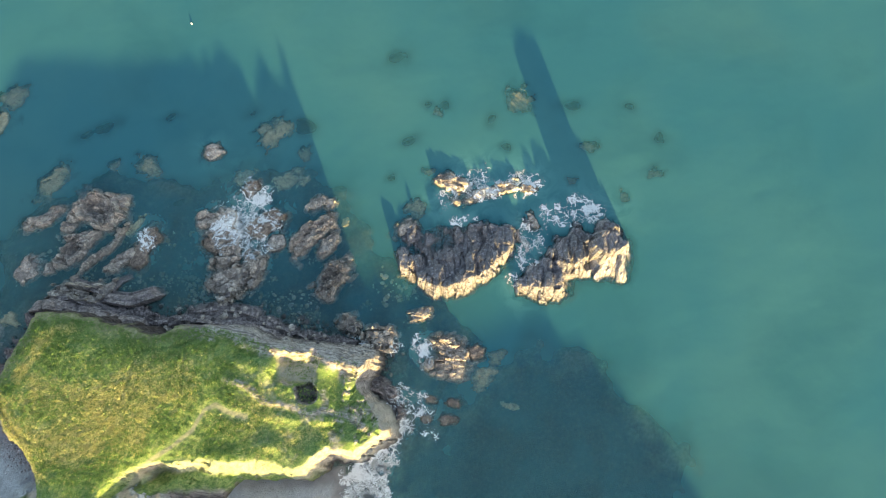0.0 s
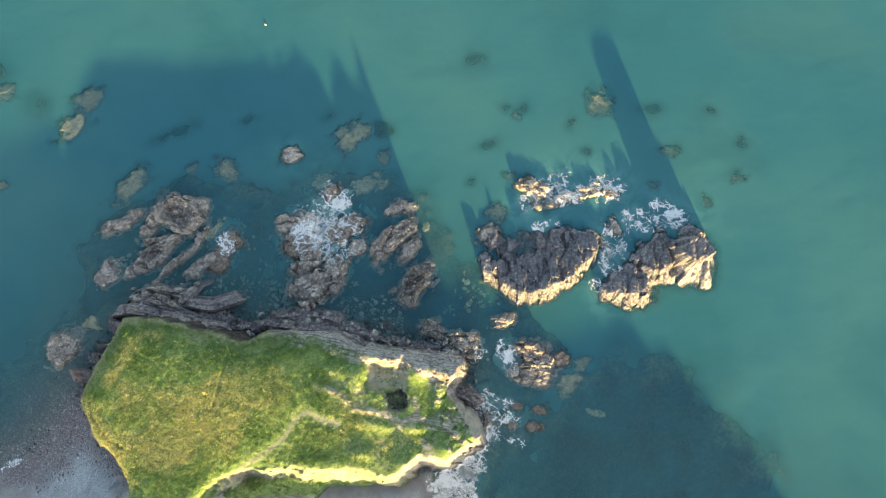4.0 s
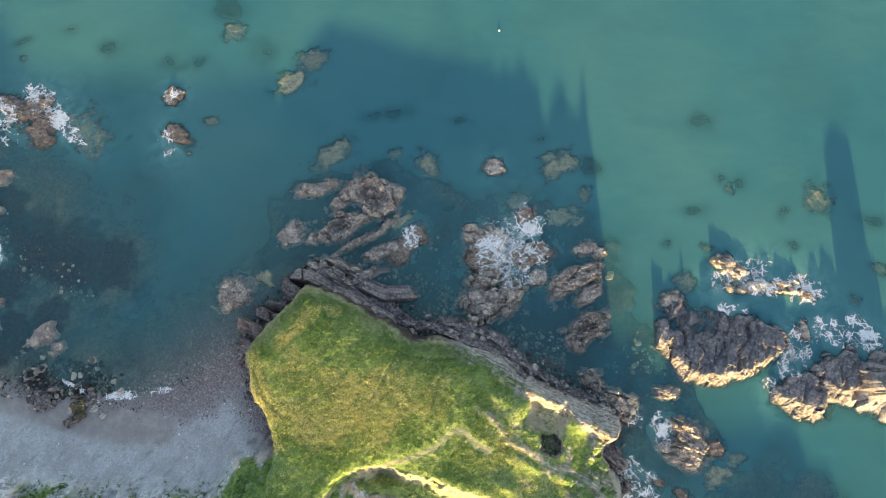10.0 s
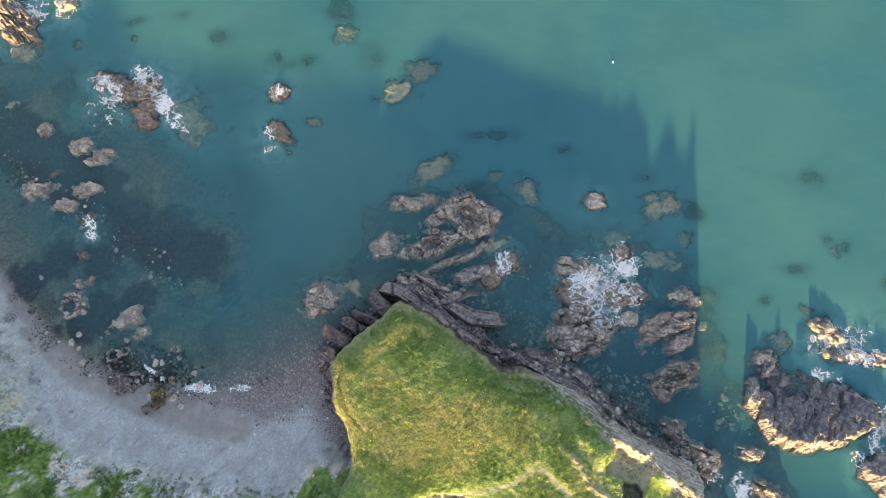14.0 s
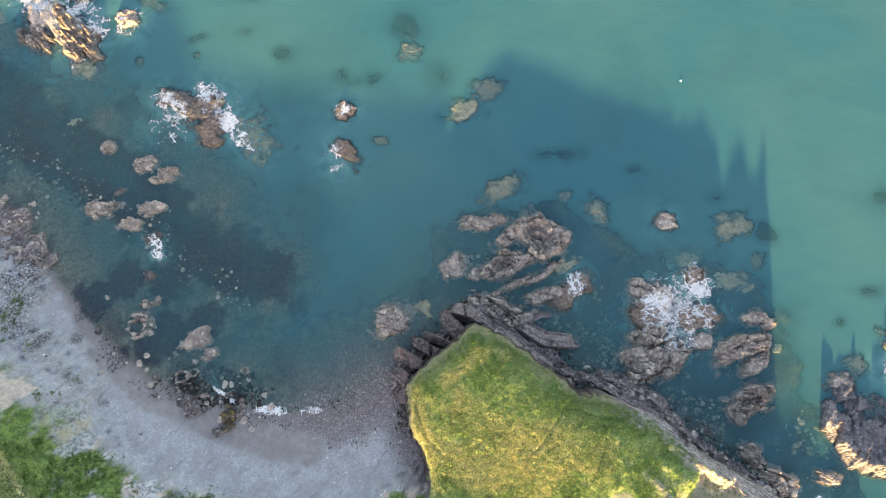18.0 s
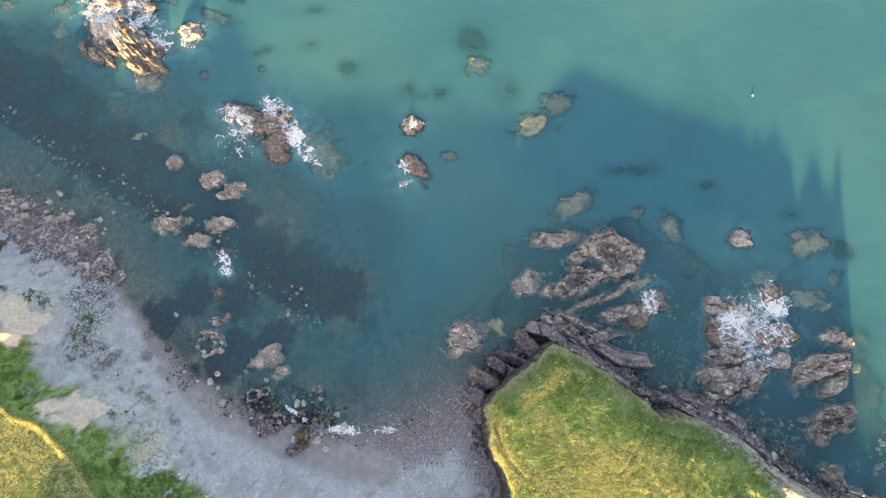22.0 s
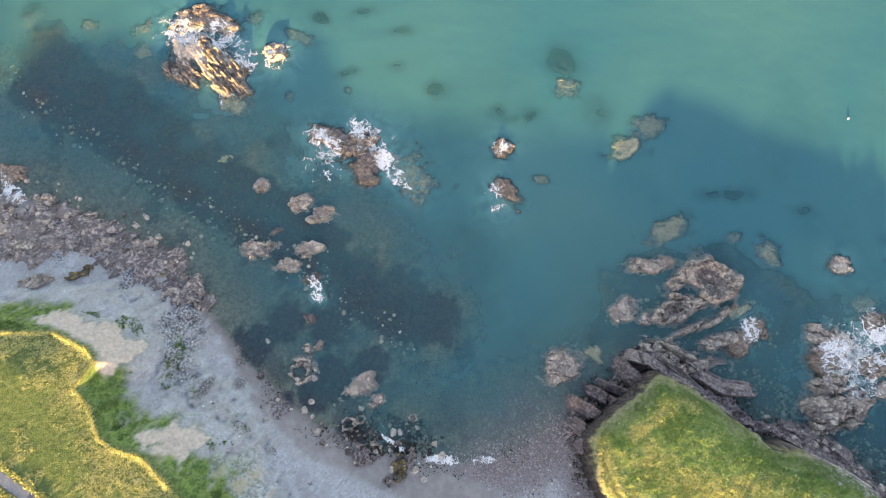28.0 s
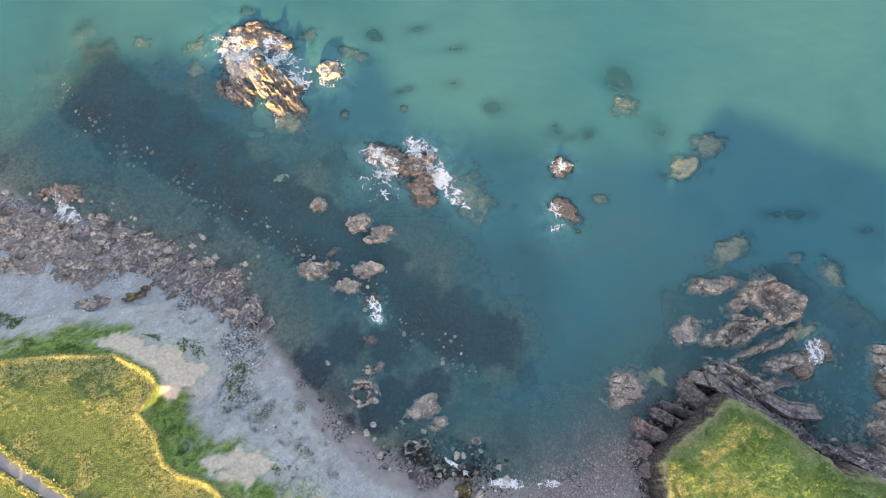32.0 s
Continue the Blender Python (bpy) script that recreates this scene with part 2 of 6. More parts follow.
ROCK = {
    "tan": rock_material("reef_stone", (0.82, 0.73, 0.65), (0.42, 0.368, 0.33), 0.12, crown=(0.24, 0.212, 0.20), soak=0.42),
    "dark": rock_material("dark_stone", (0.40, 0.355, 0.35), (0.12, 0.105, 0.107), 0.3, (0.075, 0.068, 0.072)),
    "lichen": rock_material("lichen_stone", (0.30, 0.25, 0.18), (0.12, 0.10, 0.08), 0.3, (0.38, 0.30, 0.07)),
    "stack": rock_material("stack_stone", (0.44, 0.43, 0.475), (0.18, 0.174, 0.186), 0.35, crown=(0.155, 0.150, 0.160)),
    # paler copy of the stack stone, with sunlight put into its colour
    "face": rock_material("sunlit_face_stone", (0.56, 0.56, 0.62), (0.38, 0.375, 0.40), 0.3, crown=(0.12, 0.11, 0.11)),
    "ring": rock_material("crowned_stone", (0.80, 0.71, 0.64), (0.38, 0.335, 0.31), 0.06, crown=(0.10, 0.09, 0.09), soak=0.5),
    "crown": rock_material("black_topped_stone", (0.68, 0.60, 0.54), (0.32, 0.28, 0.26), 0.12, crown=(0.045, 0.042, 0.045), soak=0.5),
    "crag": rock_material("crag_stone", (0.50, 0.435, 0.43), (0.115, 0.098, 0.103), 0.2),
    "cliff": rock_material("cliff_stone", (0.36, 0.305, 0.31), (0.085, 0.071, 0.077), 0.2),
    "ledge": rock_material("ledge_stone", (0.66, 0.585, 0.56), (0.17, 0.148, 0.150), 0.2, (0.16, 0.145, 0.15)),
    "weed": rock_material("weed_stone", (0.045, 0.05, 0.04), (0.025, 0.027, 0.022), None),
    "sub": rock_material("weedy_stone", (0.70, 0.64, 0.44), (0.44, 0.40, 0.28), None, crown=(0.022, 0.026, 0.022)),
    "foam": rock_material("brown_weedy_stone", (0.46, 0.375, 0.32), (0.17, 0.135, 0.115), 0.2),
    "slab": rock_material("brown_slab_stone", (0.45, 0.40, 0.365), (0.16, 0.138, 0.125), 0.2),
}

# ---- plan of the coast ----
HEADLAND = [
    (-84, -8), (-82.4, 2.5), (-82.8, 7), (-85, 12.5), (-88.2, 17), (-90.3, 25.4), (-86.5, 29.8), (-82.6, 34.4), (-77.6, 39.6), (-73.8, 38.7),
    (-65, 34.6), (-57, 30), (-54, 28.1), (-48, 28.3), (-42, 27), (-34.4, 23.2), (-30.3, 19.7), (-22.5, 16), (-11.4, 10.8), (-14.4, 7.4),
    (-15.0, 4.1), (-12.6, 0.8), (-11.8, -4.4), (-18.5, -6.7), (-24, -4.3), (-29.3, -6.9), (-39, -3.2), (-50, 0.4), (-59.2, 2.8), (-65.2, 1.7),
    (-70.3, -0.6), (-73, -8),
]
# the rim south and east of the headland is unseen, placed to cast shade
MAINLAND = [
    (-900, 120), (-420, 70), (-300, 36), (-250, 22), (-216, 29.7), (-205.5, 31.2), (-196.2, 28.9), (-193.6, 26), (-196.6, 20), (-192.4, 16.9), (-189.3, 11.7),
    (-186.6, 10.4), (-179.3, 9.8), (-172.4, 5.3), (-168.2, 1.5), (-158, -9), (-140, -15), (-115, -17), (-100, -16), (-90, -14), (-84, -8),
    (-73, -8), (-70, -18), (-58, -34), (-40, -50), (-18, -60), (8, -65), (30, -68), (38.5, -79), (43.7, -92), (48, -102), (51, -123), (58, -170), (120, -320), (700, -900), (-900, -900),
]
SHORE = [
    (-900, 170), (-420, 120), (-300, 82), (-260, 70), (-235, 62), (-208, 57.5), (-190.6, 52), (-181.8, 44), (-172.8, 35), (-160, 25), (-148.7, 19),
    (-138, 15.2), (-126, 15.4), (-116, 15.2), (-105, 19.5), (-94, 26), (-88, 20), (-70, 4), (-40, -7), (-22.5, -9.5), (-23.5, -18), (-20, -34), (-4, -48), (20, -54),
    (40, -58), (54, -80), (62, -125), (74, -175), (150, -330), (740, -900), (-900, -900),
]
FOOTPATH = [(-78, -9), (-72, -4.5), (-65.6, -0.6), (-59, 2.9), (-54.1, 4.2), (-49.1, 6.3), (-45.8, 9.6), (-43.3, 10), (-41.4, 7.9), (-38, 6.0)]
SPINE = [(-36.5, 21.0), (-31, 18.4), (-26.5, 16.6), (-23.5, 15.2), (-20.5, 13.6), (-17, 11.4), (-12.8, 9.4)]  # the wall of rock over the court
ROAD = [(-290, 34), (-223, 7.0), (-201, -2.0), (-150, -30)]
RIB = [(-40.4, 14.3), (-36.7, 12.2), (-34, 8.1), (-28.7, 5.4), (-25.7, 2.8), (-22.7, 3.0), (-18, 0.5), (-15.2, -2.8)]  # a bare rib of rock across the eastern end
DITCHES = ([(-87.6, 25.5), (-87.5, 21), (-84.6, 15.5), (-80.6, 12)], [(-57.6, 24.5), (-60, 19.5), (-62.4, 15.4)], [(-47, 24.6), (-49, 17.5), (-50.4, 12)], [(-57.6, 25), (-49.6, 24), (-45.4, 24.2)])
RIDGE = [(-236, 88), (-204, 75), (-190, 68), (-168, 58), (-150, 50), (-138, 44.5), (-130, 42)]  # drowned, weedy
KELP = [(-222, 93), (-204, 86), (-185, 77), (-160, 66), (-144, 57), (-132, 49)]
SAND = [(-166, 27), (-157.6, 23), (-150, 17.5), (-147, 16.6), (-134.4, 14), (-118.5, 13.5), (-107, 10.5), (-107, 5.2), (-120.4, 4.9), (-134.2, 8.0), (-143, 10.4), (-150, 12.5), (-163, 21)]
SCARS = ([(-212, 33), (-204.9, 36), (-192, 33), (-185.5, 31.5), (-188, 26.5), (-192.5, 23), (-194.6, 27), (-203.4, 30.2)],
         [(-183, 12.4), (-179.2, 14), (-172.0, 17), (-168.5, 13.4), (-172, 9), (-177.1, 11)])  # slips of bare earth
BEDS = ((-139, 33.5, 4.5), (-147.5, 30.5, 3.8), (-150, 25, 4.0), (-157, 22, 3), (-126, 45.5, 6), (-137, 46, 6), (-141, 18, 3.5), (-131, 19, 3.5), (-166, 34, 5), (-160, 40, 5), (-150, 41, 5))  # patches of kelp
COURT, PIT = (-26.0, 12.4), (-25.4, 7.2)
STRIKE = radians(-27)  # the way the beds run
WEEDBAND = [(-240, 86), (-210, 73), (-193, 67), (-185, 62), (-168, 57), (-156, 51), (-143, 43), (-131, 40.5), (-119, 40), (-124, 50), (-139, 56), (-150, 62), (-159, 68), (-172, 75),
            (-190, 84), (-210, 94), (-240, 108)]  # dark weed beyond the drowned ridge
EAST_SHADE_BED = [(-9, -17), (-3, -10), (5, -6), (12, -3), (22, 3), (30, 0), (38, -5), (42, -17), (47, -34), (50, -62), (-9, -62)]  # dark weed off the tip of the headland, with the land's shade painted into it
REEFBED = [(-92, 44), (-80, 46), (-60, 40), (-50, 33), (-36, 30), (-20, 21), (-8, 12), (2, 2), (12, 10), (4, 22), (-6, 36), (-10, 52), (-24, 62), (-46, 62), (-62, 70), (-80, 68), (-90, 58)]
GOLDS = [(-85, 23), (-79, 25), (-72, 22), (-66, 19.5), (-59, 24), (-52, 20.5), (-46.5, 19), (-45.5, 14), (-56, 8.8), (-65, 5.2), (-74, 4), (-82, 7.5), (-84, 14)]  # the heath in flower
GOLD_LIP = [(-89.3, 25), (-87.3, 19.5), (-85.2, 14.5), (-83.0, 11), (-82, 6)]
GOLD_STREAK = [(-82, 27), (-79, 30.5), (-76, 33.5), (-73.5, 35), (-70.5, 34.2)]
WRACK = [(-184, 30), (-181, 28.1), (-173.8, 24.1), (-169.1, 19.9), (-161.8, 15.0), (-153.5, 10.3), (-148.0, 7.7), (-140, 5.5)]
DAMP = ((-173.6, 23.3, 2.9, 1.3, 78), (-166.8, 25.7, 2.2, 1.3, 70))  # dark heaps of shingle on the beach
# white water: x, y, length, width, turn, thickness
SURF = (
    (22.5, 46, 8, 6, 0, 1.0),
    (15.5, 43, 5, 4, 30, 0.9),
    (27, 43.0, 13, 5, 0, 0.75),
    (34, 42.0, 7, 6, 0, 1.05),
    (31.5, 29.5, 6, 8, 20, 0.85),
    (29.5, 24, 5, 9, 0, 0.8),
    (44, 31.5, 13, 6, -15, 1.0),
    (18, 37, 5, 3, 0, 0.7),
    (25, 19.5, 3, 6, 0, 0.6),
    (0.5, 10, 4, 6, 0, 1.05),
    (-8.0, -1, 5, 9, 10, 0.95),
    (-3.5, -3, 6, 12, 0, 0.5),
    (-13.0, 16.0, 3, 6, 0, 0.7),
    (-6.0, 12.5, 4, 4, 0, 0.5),
    (-29.5, 55, 8, 9, 0, 1.2),
    (-30, 49, 13, 7, -20, 1.0),
    (-36, 48.5, 9, 10, 0, 1.05),
    (-31.5, 43.5, 6, 6, 0, 0.75),
    (-56, 52.5, 4, 6, 0, 0.8),
    (-200, 108.5, 10, 8, 0, 0.95),
    (-190, 107, 13, 9, 0, 0.8),
    (-185, 99, 8, 13, -20, 0.9),
    (-174, 105.5, 7, 7, 0, 0.7),
    (-158.5, 83.5, 9, 6, -20, 0.85),
    (-149, 87, 10, 7, 0, 0.7),
    (-142, 80.5, 12, 4.5, -42, 1.15),
    (-157, 77.5, 12, 6, 0, 0.4),
    (-115.5, 76.5, 4, 6, 10, 0.9),
    (-115.5, 88.3, 4.5, 3.5, 10, 0.7),
    (-231, 61, 9, 4, -40, 0.95),
    (-36.5, 70.8, 3, 3, 0, 0.6),
    (-13.5, -9.5, 6, 8, -40, 1.6),
    (-19.0, -14.5, 7, 9, -10, 2.2),
    (-20.0, -22.0, 7, 11, 5, 2.0),
    (-8.6, -5.0, 4, 5, 0, 1.1),
    (-119.5, 15.6, 8, 1.5, 4, 1.1),
    (-110.5, 17.0, 8, 1.4, 14, 0.9),
    (-130.5, 17.0, 9, 0.9, -28, 1.3),
    (-154.4, 48.8, 2.6, 6.2, 32, 1.0),
)



def hump(x, y, cx, cy, rx, ry, turn=0.0):
    c, s = math.cos(turn), math.sin(turn)
    u, v = (x - cx) * c + (y - cy) * s, -(x - cx) * s + (y - cy) * c
    return np.exp(-((u / rx) ** 2 + (v / ry) ** 2))


def bedded(x, y, period, seed, way=STRIKE):
    """Saw-toothed beds that run along the strike."""
    s = (-x * math.sin(way) + y * math.cos(way)) / period + 0.5 * fbm(x / 6, y / 6, seed, 3)
    f = s - np.floor(s)
    return np.where(f < 0.75, f / 0.75, (1 - f) / 0.25) * (0.4 + 0.6 * rnd(np.floor(s), np.floor(s) * 0, seed))


def shore_z(x, y):
    """Seabed and beach, without the high ground."""
    d = np.maximum(inside(SHORE, x, y), inside(HEADLAND, x, y) - 2.0)
    d = d + 1.2 * fbm(x / 9, y / 9, 3, 3)
    out = np.maximum(-d, 0)
    bed = -(0.050 * out + 0.00085 * out * out)
    bed = np.maximum(bed, -7.0) + 0.25 * fbm(x / 5, y / 5, 5, 4) * np.clip(out / 8, 0, 1)
    ridge = line_distance(RIDGE, x, y) + 3.5 * fbm(x / 7, y / 7, 8, 3)
    bed = np.maximum(bed, np.where(out > 0, -0.30 - 0.4 * fbm(x / 3, y / 3, 9, 3) - 0.08 * np.maximum(ridge, 0), bed))
    kelp = line_distance(KELP, x, y) + 7 * fbm(x / 11, y / 11, 10, 3)
    bed = np.maximum(bed, np.where(out > 0, -0.55 - 0.5 * fbm(x / 4, y / 4, 13, 4) - 0.08 * np.maximum(kelp - 4, 0) - 0.004 * np.maximum(kelp - 12, 0) ** 2, bed))
    east = inside(EAST_SHADE_BED, x, y) + 7 * fbm(x / 9, y / 9, 15, 3)
    bed = np.maximum(bed, np.where(out > 0, -0.85 - 0.4 * fbm(x / 4, y / 4, 16, 4) - 0.35 * np.maximum(-east, 0), bed))
    reef = inside(REEFBED, x, y) + 5 * fbm(x / 7, y / 7, 17, 3)
    bed = np.maximum(bed, np.where(out > 0, -0.85 - 0.5 * fbm(x / 4, y / 4, 18, 4) - 0.45 * np.maximum(-reef, 0), bed))
    band = inside(WEEDBAND, x, y) + 4 * fbm(x / 7, y / 7, 19, 3)
    bed = np.maximum(bed, np.where(out > 0, -0.50 - 0.4 * fbm(x / 4, y / 4, 20, 4) - 0.40 * np.maximum(-band, 0), bed))
    tuft = np.full(np.shape(x), 9.0)
    for cx, cy, cr in BEDS:
        tuft = np.minimum(tuft, np.hypot(x - cx, y - cy) / cr)
    bed = np.where(out > 0, np.maximum(bed, -0.35 - 0.8 * np.maximum(tuft - 0.8 + 0.5 * fbm(x / 3, y / 3, 14, 3), 0)), bed)
    beach = np.minimum(0.10 * np.maximum(d, 0), 2.0 + 0.05 * np.maximum(d, 0))
    return np.where(d > 0, beach, bed) + 0.06 * fbm(x / 2.2, y / 2.2, 6, 3)


def headland_z(x, y):
    d = inside(HEADLAND, x, y)
    wob = d + 0.9 * fbm(x / 3.5, y / 3.5, 11, 4) + 0.35 * fbm(x / 0.9, y / 0.9, 12, 3)
    east = step(-42, -14, x)
    south = step(6, -2, y - 0.02 * x)
    top = 11.3 + 0.40 * fbm(x / 16, y / 16, 21, 3) + 0.10 * fbm(x / 4, y / 4, 22, 4) + 0.09 * fbm(x / 1.3, y / 1.3, 23, 3) + 0.09 * vnoise(x / 0.75, y / 0.75, 24) + 0.8 * hump(x, y, -50, 17, 24, 9, -0.35)
    top = top - 1.6 * np.exp(-np.maximum(d, 0) / 2.2) * (1 - south) * (1 - 0.7 * east) - 1.5 * step(-80, -92, x) - 1.3 * east
    top = top + 0.2 * np.exp(-((line_distance(HEADLAND[25:31], x, y) - 1.4) / 1.6) ** 2)
    wall = np.exp(-(line_distance(SPINE, x, y) / (1.3 + 0.4 * vnoise(x / 2, y / 2, 33))) ** 2) * (1 - 0.75 * step(1.6, 0.5, np.abs(x + 22.3)) + 0.25 * vnoise(x / 1.8, y / 1.8, 34))
    top = top + (1.7 - 1.2 * step(-27, -33, x)) * wall
    rib = np.exp(-(line_distance(RIB, x, y) / (0.75 + 0.35 * vnoise(x / 1.5, y / 1.5, 35))) ** 2)
    top = top + 0.30 * rib * (0.8 + 0.6 * vnoise(x / 2.2, y / 2.2, 36))
    for ditch in DITCHES:
        top = top - 0.22 * step(0.55, 0.2, line_distance(ditch, x, y) + 0.25 * vnoise(x / 1.1, y / 1.1, 37))
    # crags of the eastern end, the sunk court and the pit
    for cx, cy, rx, ry, up in ((-26.5, -5.0, 1.6, 1.6, 1.6), (-18.5, -4.8, 2.4, 1.6, 1.6), (-12.6, -3.6, 1.6, 1.5, 1.6), (-31.8, 14.4, 1.6, 2.4, 1.2), (-19.6, 11.2, 2.2, 1.5, 1.2),
                               (-16.9, 6.4, 0.9, 2.2, 1.6), (-12.6, 8.8, 1.2, 1.6, 2.5), (-36, 16.5, 2.0, 1.2, 0.5), (-22, 0.5, 4.5, 1.0, 0.6), (-30.5, 3.5, 5.5, 0.9, 0.4), (-35, -1.0, 2.4, 1.2, 0.8)):
        top = top + up * hump(x, y, cx, cy, rx, ry, -0.4)
    rough = east * step(0.45, 0.6, vnoise(x / 5, y / 5, 31) * 0.5 + 0.5)
    top = top + rough * (0.8 * blocks(x, y, 1.5, 41, 1.8, STRIKE) + 0.3 * blocks(x, y, 0.6, 42, 1.6, STRIKE))
    u, v = (x - COURT[0]) * 0.95 - (y - COURT[1]) * 0.31, (x - COURT[0]) * 0.31 + (y - COURT[1]) * 0.95
    top = top - 2.0 * step(5.6, 2.8, np.abs(u) + 0.9 * fbm(x / 2, y / 2, 52, 3)) * step(3.6, 1.8, np.abs(v) + 0.7 * fbm(x / 2, y / 2, 53, 3))
    pit = (np.abs(x - PIT[0]) ** 3 / 12 + np.abs(y - PIT[1] + 0.15 * (x - PIT[0])) ** 3 / 10) ** 0.333 + 0.30 * fbm(x / 1.3, y / 1.3, 51, 4)
    top = top - 1.9 * step(1.05, 0.7, pit)
    # sides: sheer to the north and west, a bank to the south, bare beds to the north-east
    north = (1 - south) * (1 - east)
    fall = 4.6 + 1.6 * north - 2.5 * south * (1 - east) - 1.3 * east * (1 - south) * step(4, 10, y) - 1.4 * east * south
    lower = np.where(south * (1 - east) > 0.5, 0.75 + 3.0 * step(-47, -42, x - 0.6 * (y + 5)), fall)
    face = east * (1 - south) * step(4, 10, y)
    crag = (1.0 - 0.35 * face) * (1.3 * blocks(x, y, 1.9, 43, 4.0, STRIKE) + 0.45 * blocks(x, y, 0.8, 44, 2.8, STRIKE)) + (0.5 + 0.7 * face) * (bedded(x, y, 1.0, 45) - 0.4) * (1 - south)
    side = top + fall * np.clip(wob, -2.4, 0) + lower * np.minimum(wob + 2.4, 0) + crag * step(-0.3, -1.5, wob) * (1 - 0.7 * south * (1 - east))
    ledge = 1.0 * cells(x / 1.6, y / 1.6, 61)[2] * step(-1.0, -3.0, wob) * (1 - 0.6 * south)
    return np.where(wob > 0, top, side + ledge), wob


def mainland_z(x, y):
    d = inside(MAINLAND, x, y)
    wob = d + 1.6 * fbm(x / 9, y / 9, 71, 4) * step(1, -4, d) + 0.3 * fbm(x / 1.7, y / 1.7, 72, 3)
    top = 12.2 + 0.010 * np.clip(d, 0, 250) + 0.35 * fbm(x / 14, y / 14, 73, 3) + 0.12 * fbm(x / 3, y / 3, 74, 3)
    # the 6.0 and 2.6 m rises are unseen, added to shade bay and sea
    top = top - 2.2 * step(-196, -208, x) * step(20, 36, y) - 4.0 * step(-226, -250, x) + 2.0 * step(-190, -178, x) * step(-150, -166, x) + 6.0 * step(-178, -162, x) * step(-87.0, -88.2, x) * step(2, 10, d) + 2.6 * step(-44, -30, x) * step(8, -2, x) * step(0, 6, d)
    bank = np.exp(-((d - 0.7) / 0.6) ** 2) * step(-166, -172, x)
    top = top + 0.6 * bank * (0.7 + 0.5 * vnoise(x / 3, y / 3, 75)) - 0.25 * step(1.6, 1.1, line_distance(ROAD, x, y))
    rocky = step(-0.05, 0.25, fbm(x / 7, y / 7, 81, 4) + 0.5 * step(-7, -13, wob) - 0.1)
    side = top + 0.72 * np.minimum(wob, 0) + (0.9 * fbm(x / 4, y / 4, 76, 4) + 0.5 * fbm(x / 1.8, y / 1.8, 78, 3)) * step(-1, -5, wob)
    side = side + step(-3, -6, wob) * rocky * (1.1 * blocks(x, y, 2.0, 77, 2.0, radians(62)) + 0.5 * blocks(x, y, 0.9, 79, 1.6, radians(62)))
    return np.where(wob > 0, top, side), wob


def ground_z(x, y):
    land, wob = mainland_z(x, y)
    return np.maximum(shore_z(x, y), land), wob


def spaced(lo, hi, gap, far, grow=1.25):
    """Even steps between lo and hi, growing ones out to far on both sides."""
    mid = list(np.arange(lo, hi + gap / 2, gap))
    a, b, s = [], [], gap
    while mid[0] - sum(a) > -far or mid[-1] + sum(b) < far:
        s *= grow
        a.append(s), b.append(s)
    return np.array(list(reversed([mid[0] - v for v in np.cumsum(a)])) + mid + [mid[-1] + v for v in np.cumsum(b)])


def slope_of(x, y, z):
    gy, gx = np.gradient(z)
    return np.hypot(gx / np.maximum(np.gradient(x, axis=1), 1e-6), gy / np.maximum(np.gradient(y, axis=0), 1e-6))


def turf(n, flower, path, rich=1.0):
    """Rough pasture: green blades, dry straw and yellow flowers, combed by the wind."""
    comb = n.stretched(radians(28), 1.35, 0.9)
    a, b, c = n.noise(0.16, 4), n.noise(1.1, 6, 0.75, at=comb), n.noise(4.2, 4, 0.75)
    green = lambda *v: tuple(rich * k for k in v)
    col = n.mix(n.ramp(b, 0.38, 0.63), green(0.128, 0.245, 0.074), green(0.300, 0.425, 0.145))
    col = n.mix(n.ramp(a, 0.44, 0.68, 0, 0.30), col, green(0.30, 0.40, 0.14))
    col = n.mix(n.ramp(n.noise(0.55, 6, 0.8, at=comb), 0.55, 0.68, 0, 0.45 if rich > 0.9 else 0.25), col, green(0.50, 0.47, 0.27))
    col = n.mix(n.ramp(c, 0.50, 0.58, 0, 0.75), col, green(0.066, 0.145, 0.050))
    col = n.mix(n.ramp(n.noise(3.4, 3, 0.7, at=comb), 0.58, 0.68, 0, 0.65), col, green(0.42, 0.50, 0.22))
    spots = n.math("MULTIPLY", n.ramp(n.math("ADD", n.math("MULTIPLY", b, 0.4), n.math("MULTIPLY", n.noise(3.2, 4, 0.8), 0.6)), 0.47, 0.57), n.math("ADD", 0.05, n.math("MULTIPLY", flower, 0.92)))
    col = n.mix(spots, col, n.mix(n.ramp(n.noise(0.8, 4), 0.4, 0.6), (0.88, 0.78, 0.45), (0.84, 0.79, 0.33)))
    col = n.mix(path, col, n.mix(n.ramp(c, 0.3, 0.7), (0.26, 0.26, 0.20), (0.40, 0.39, 0.33)))
    return col, n.math("ADD", b, c)


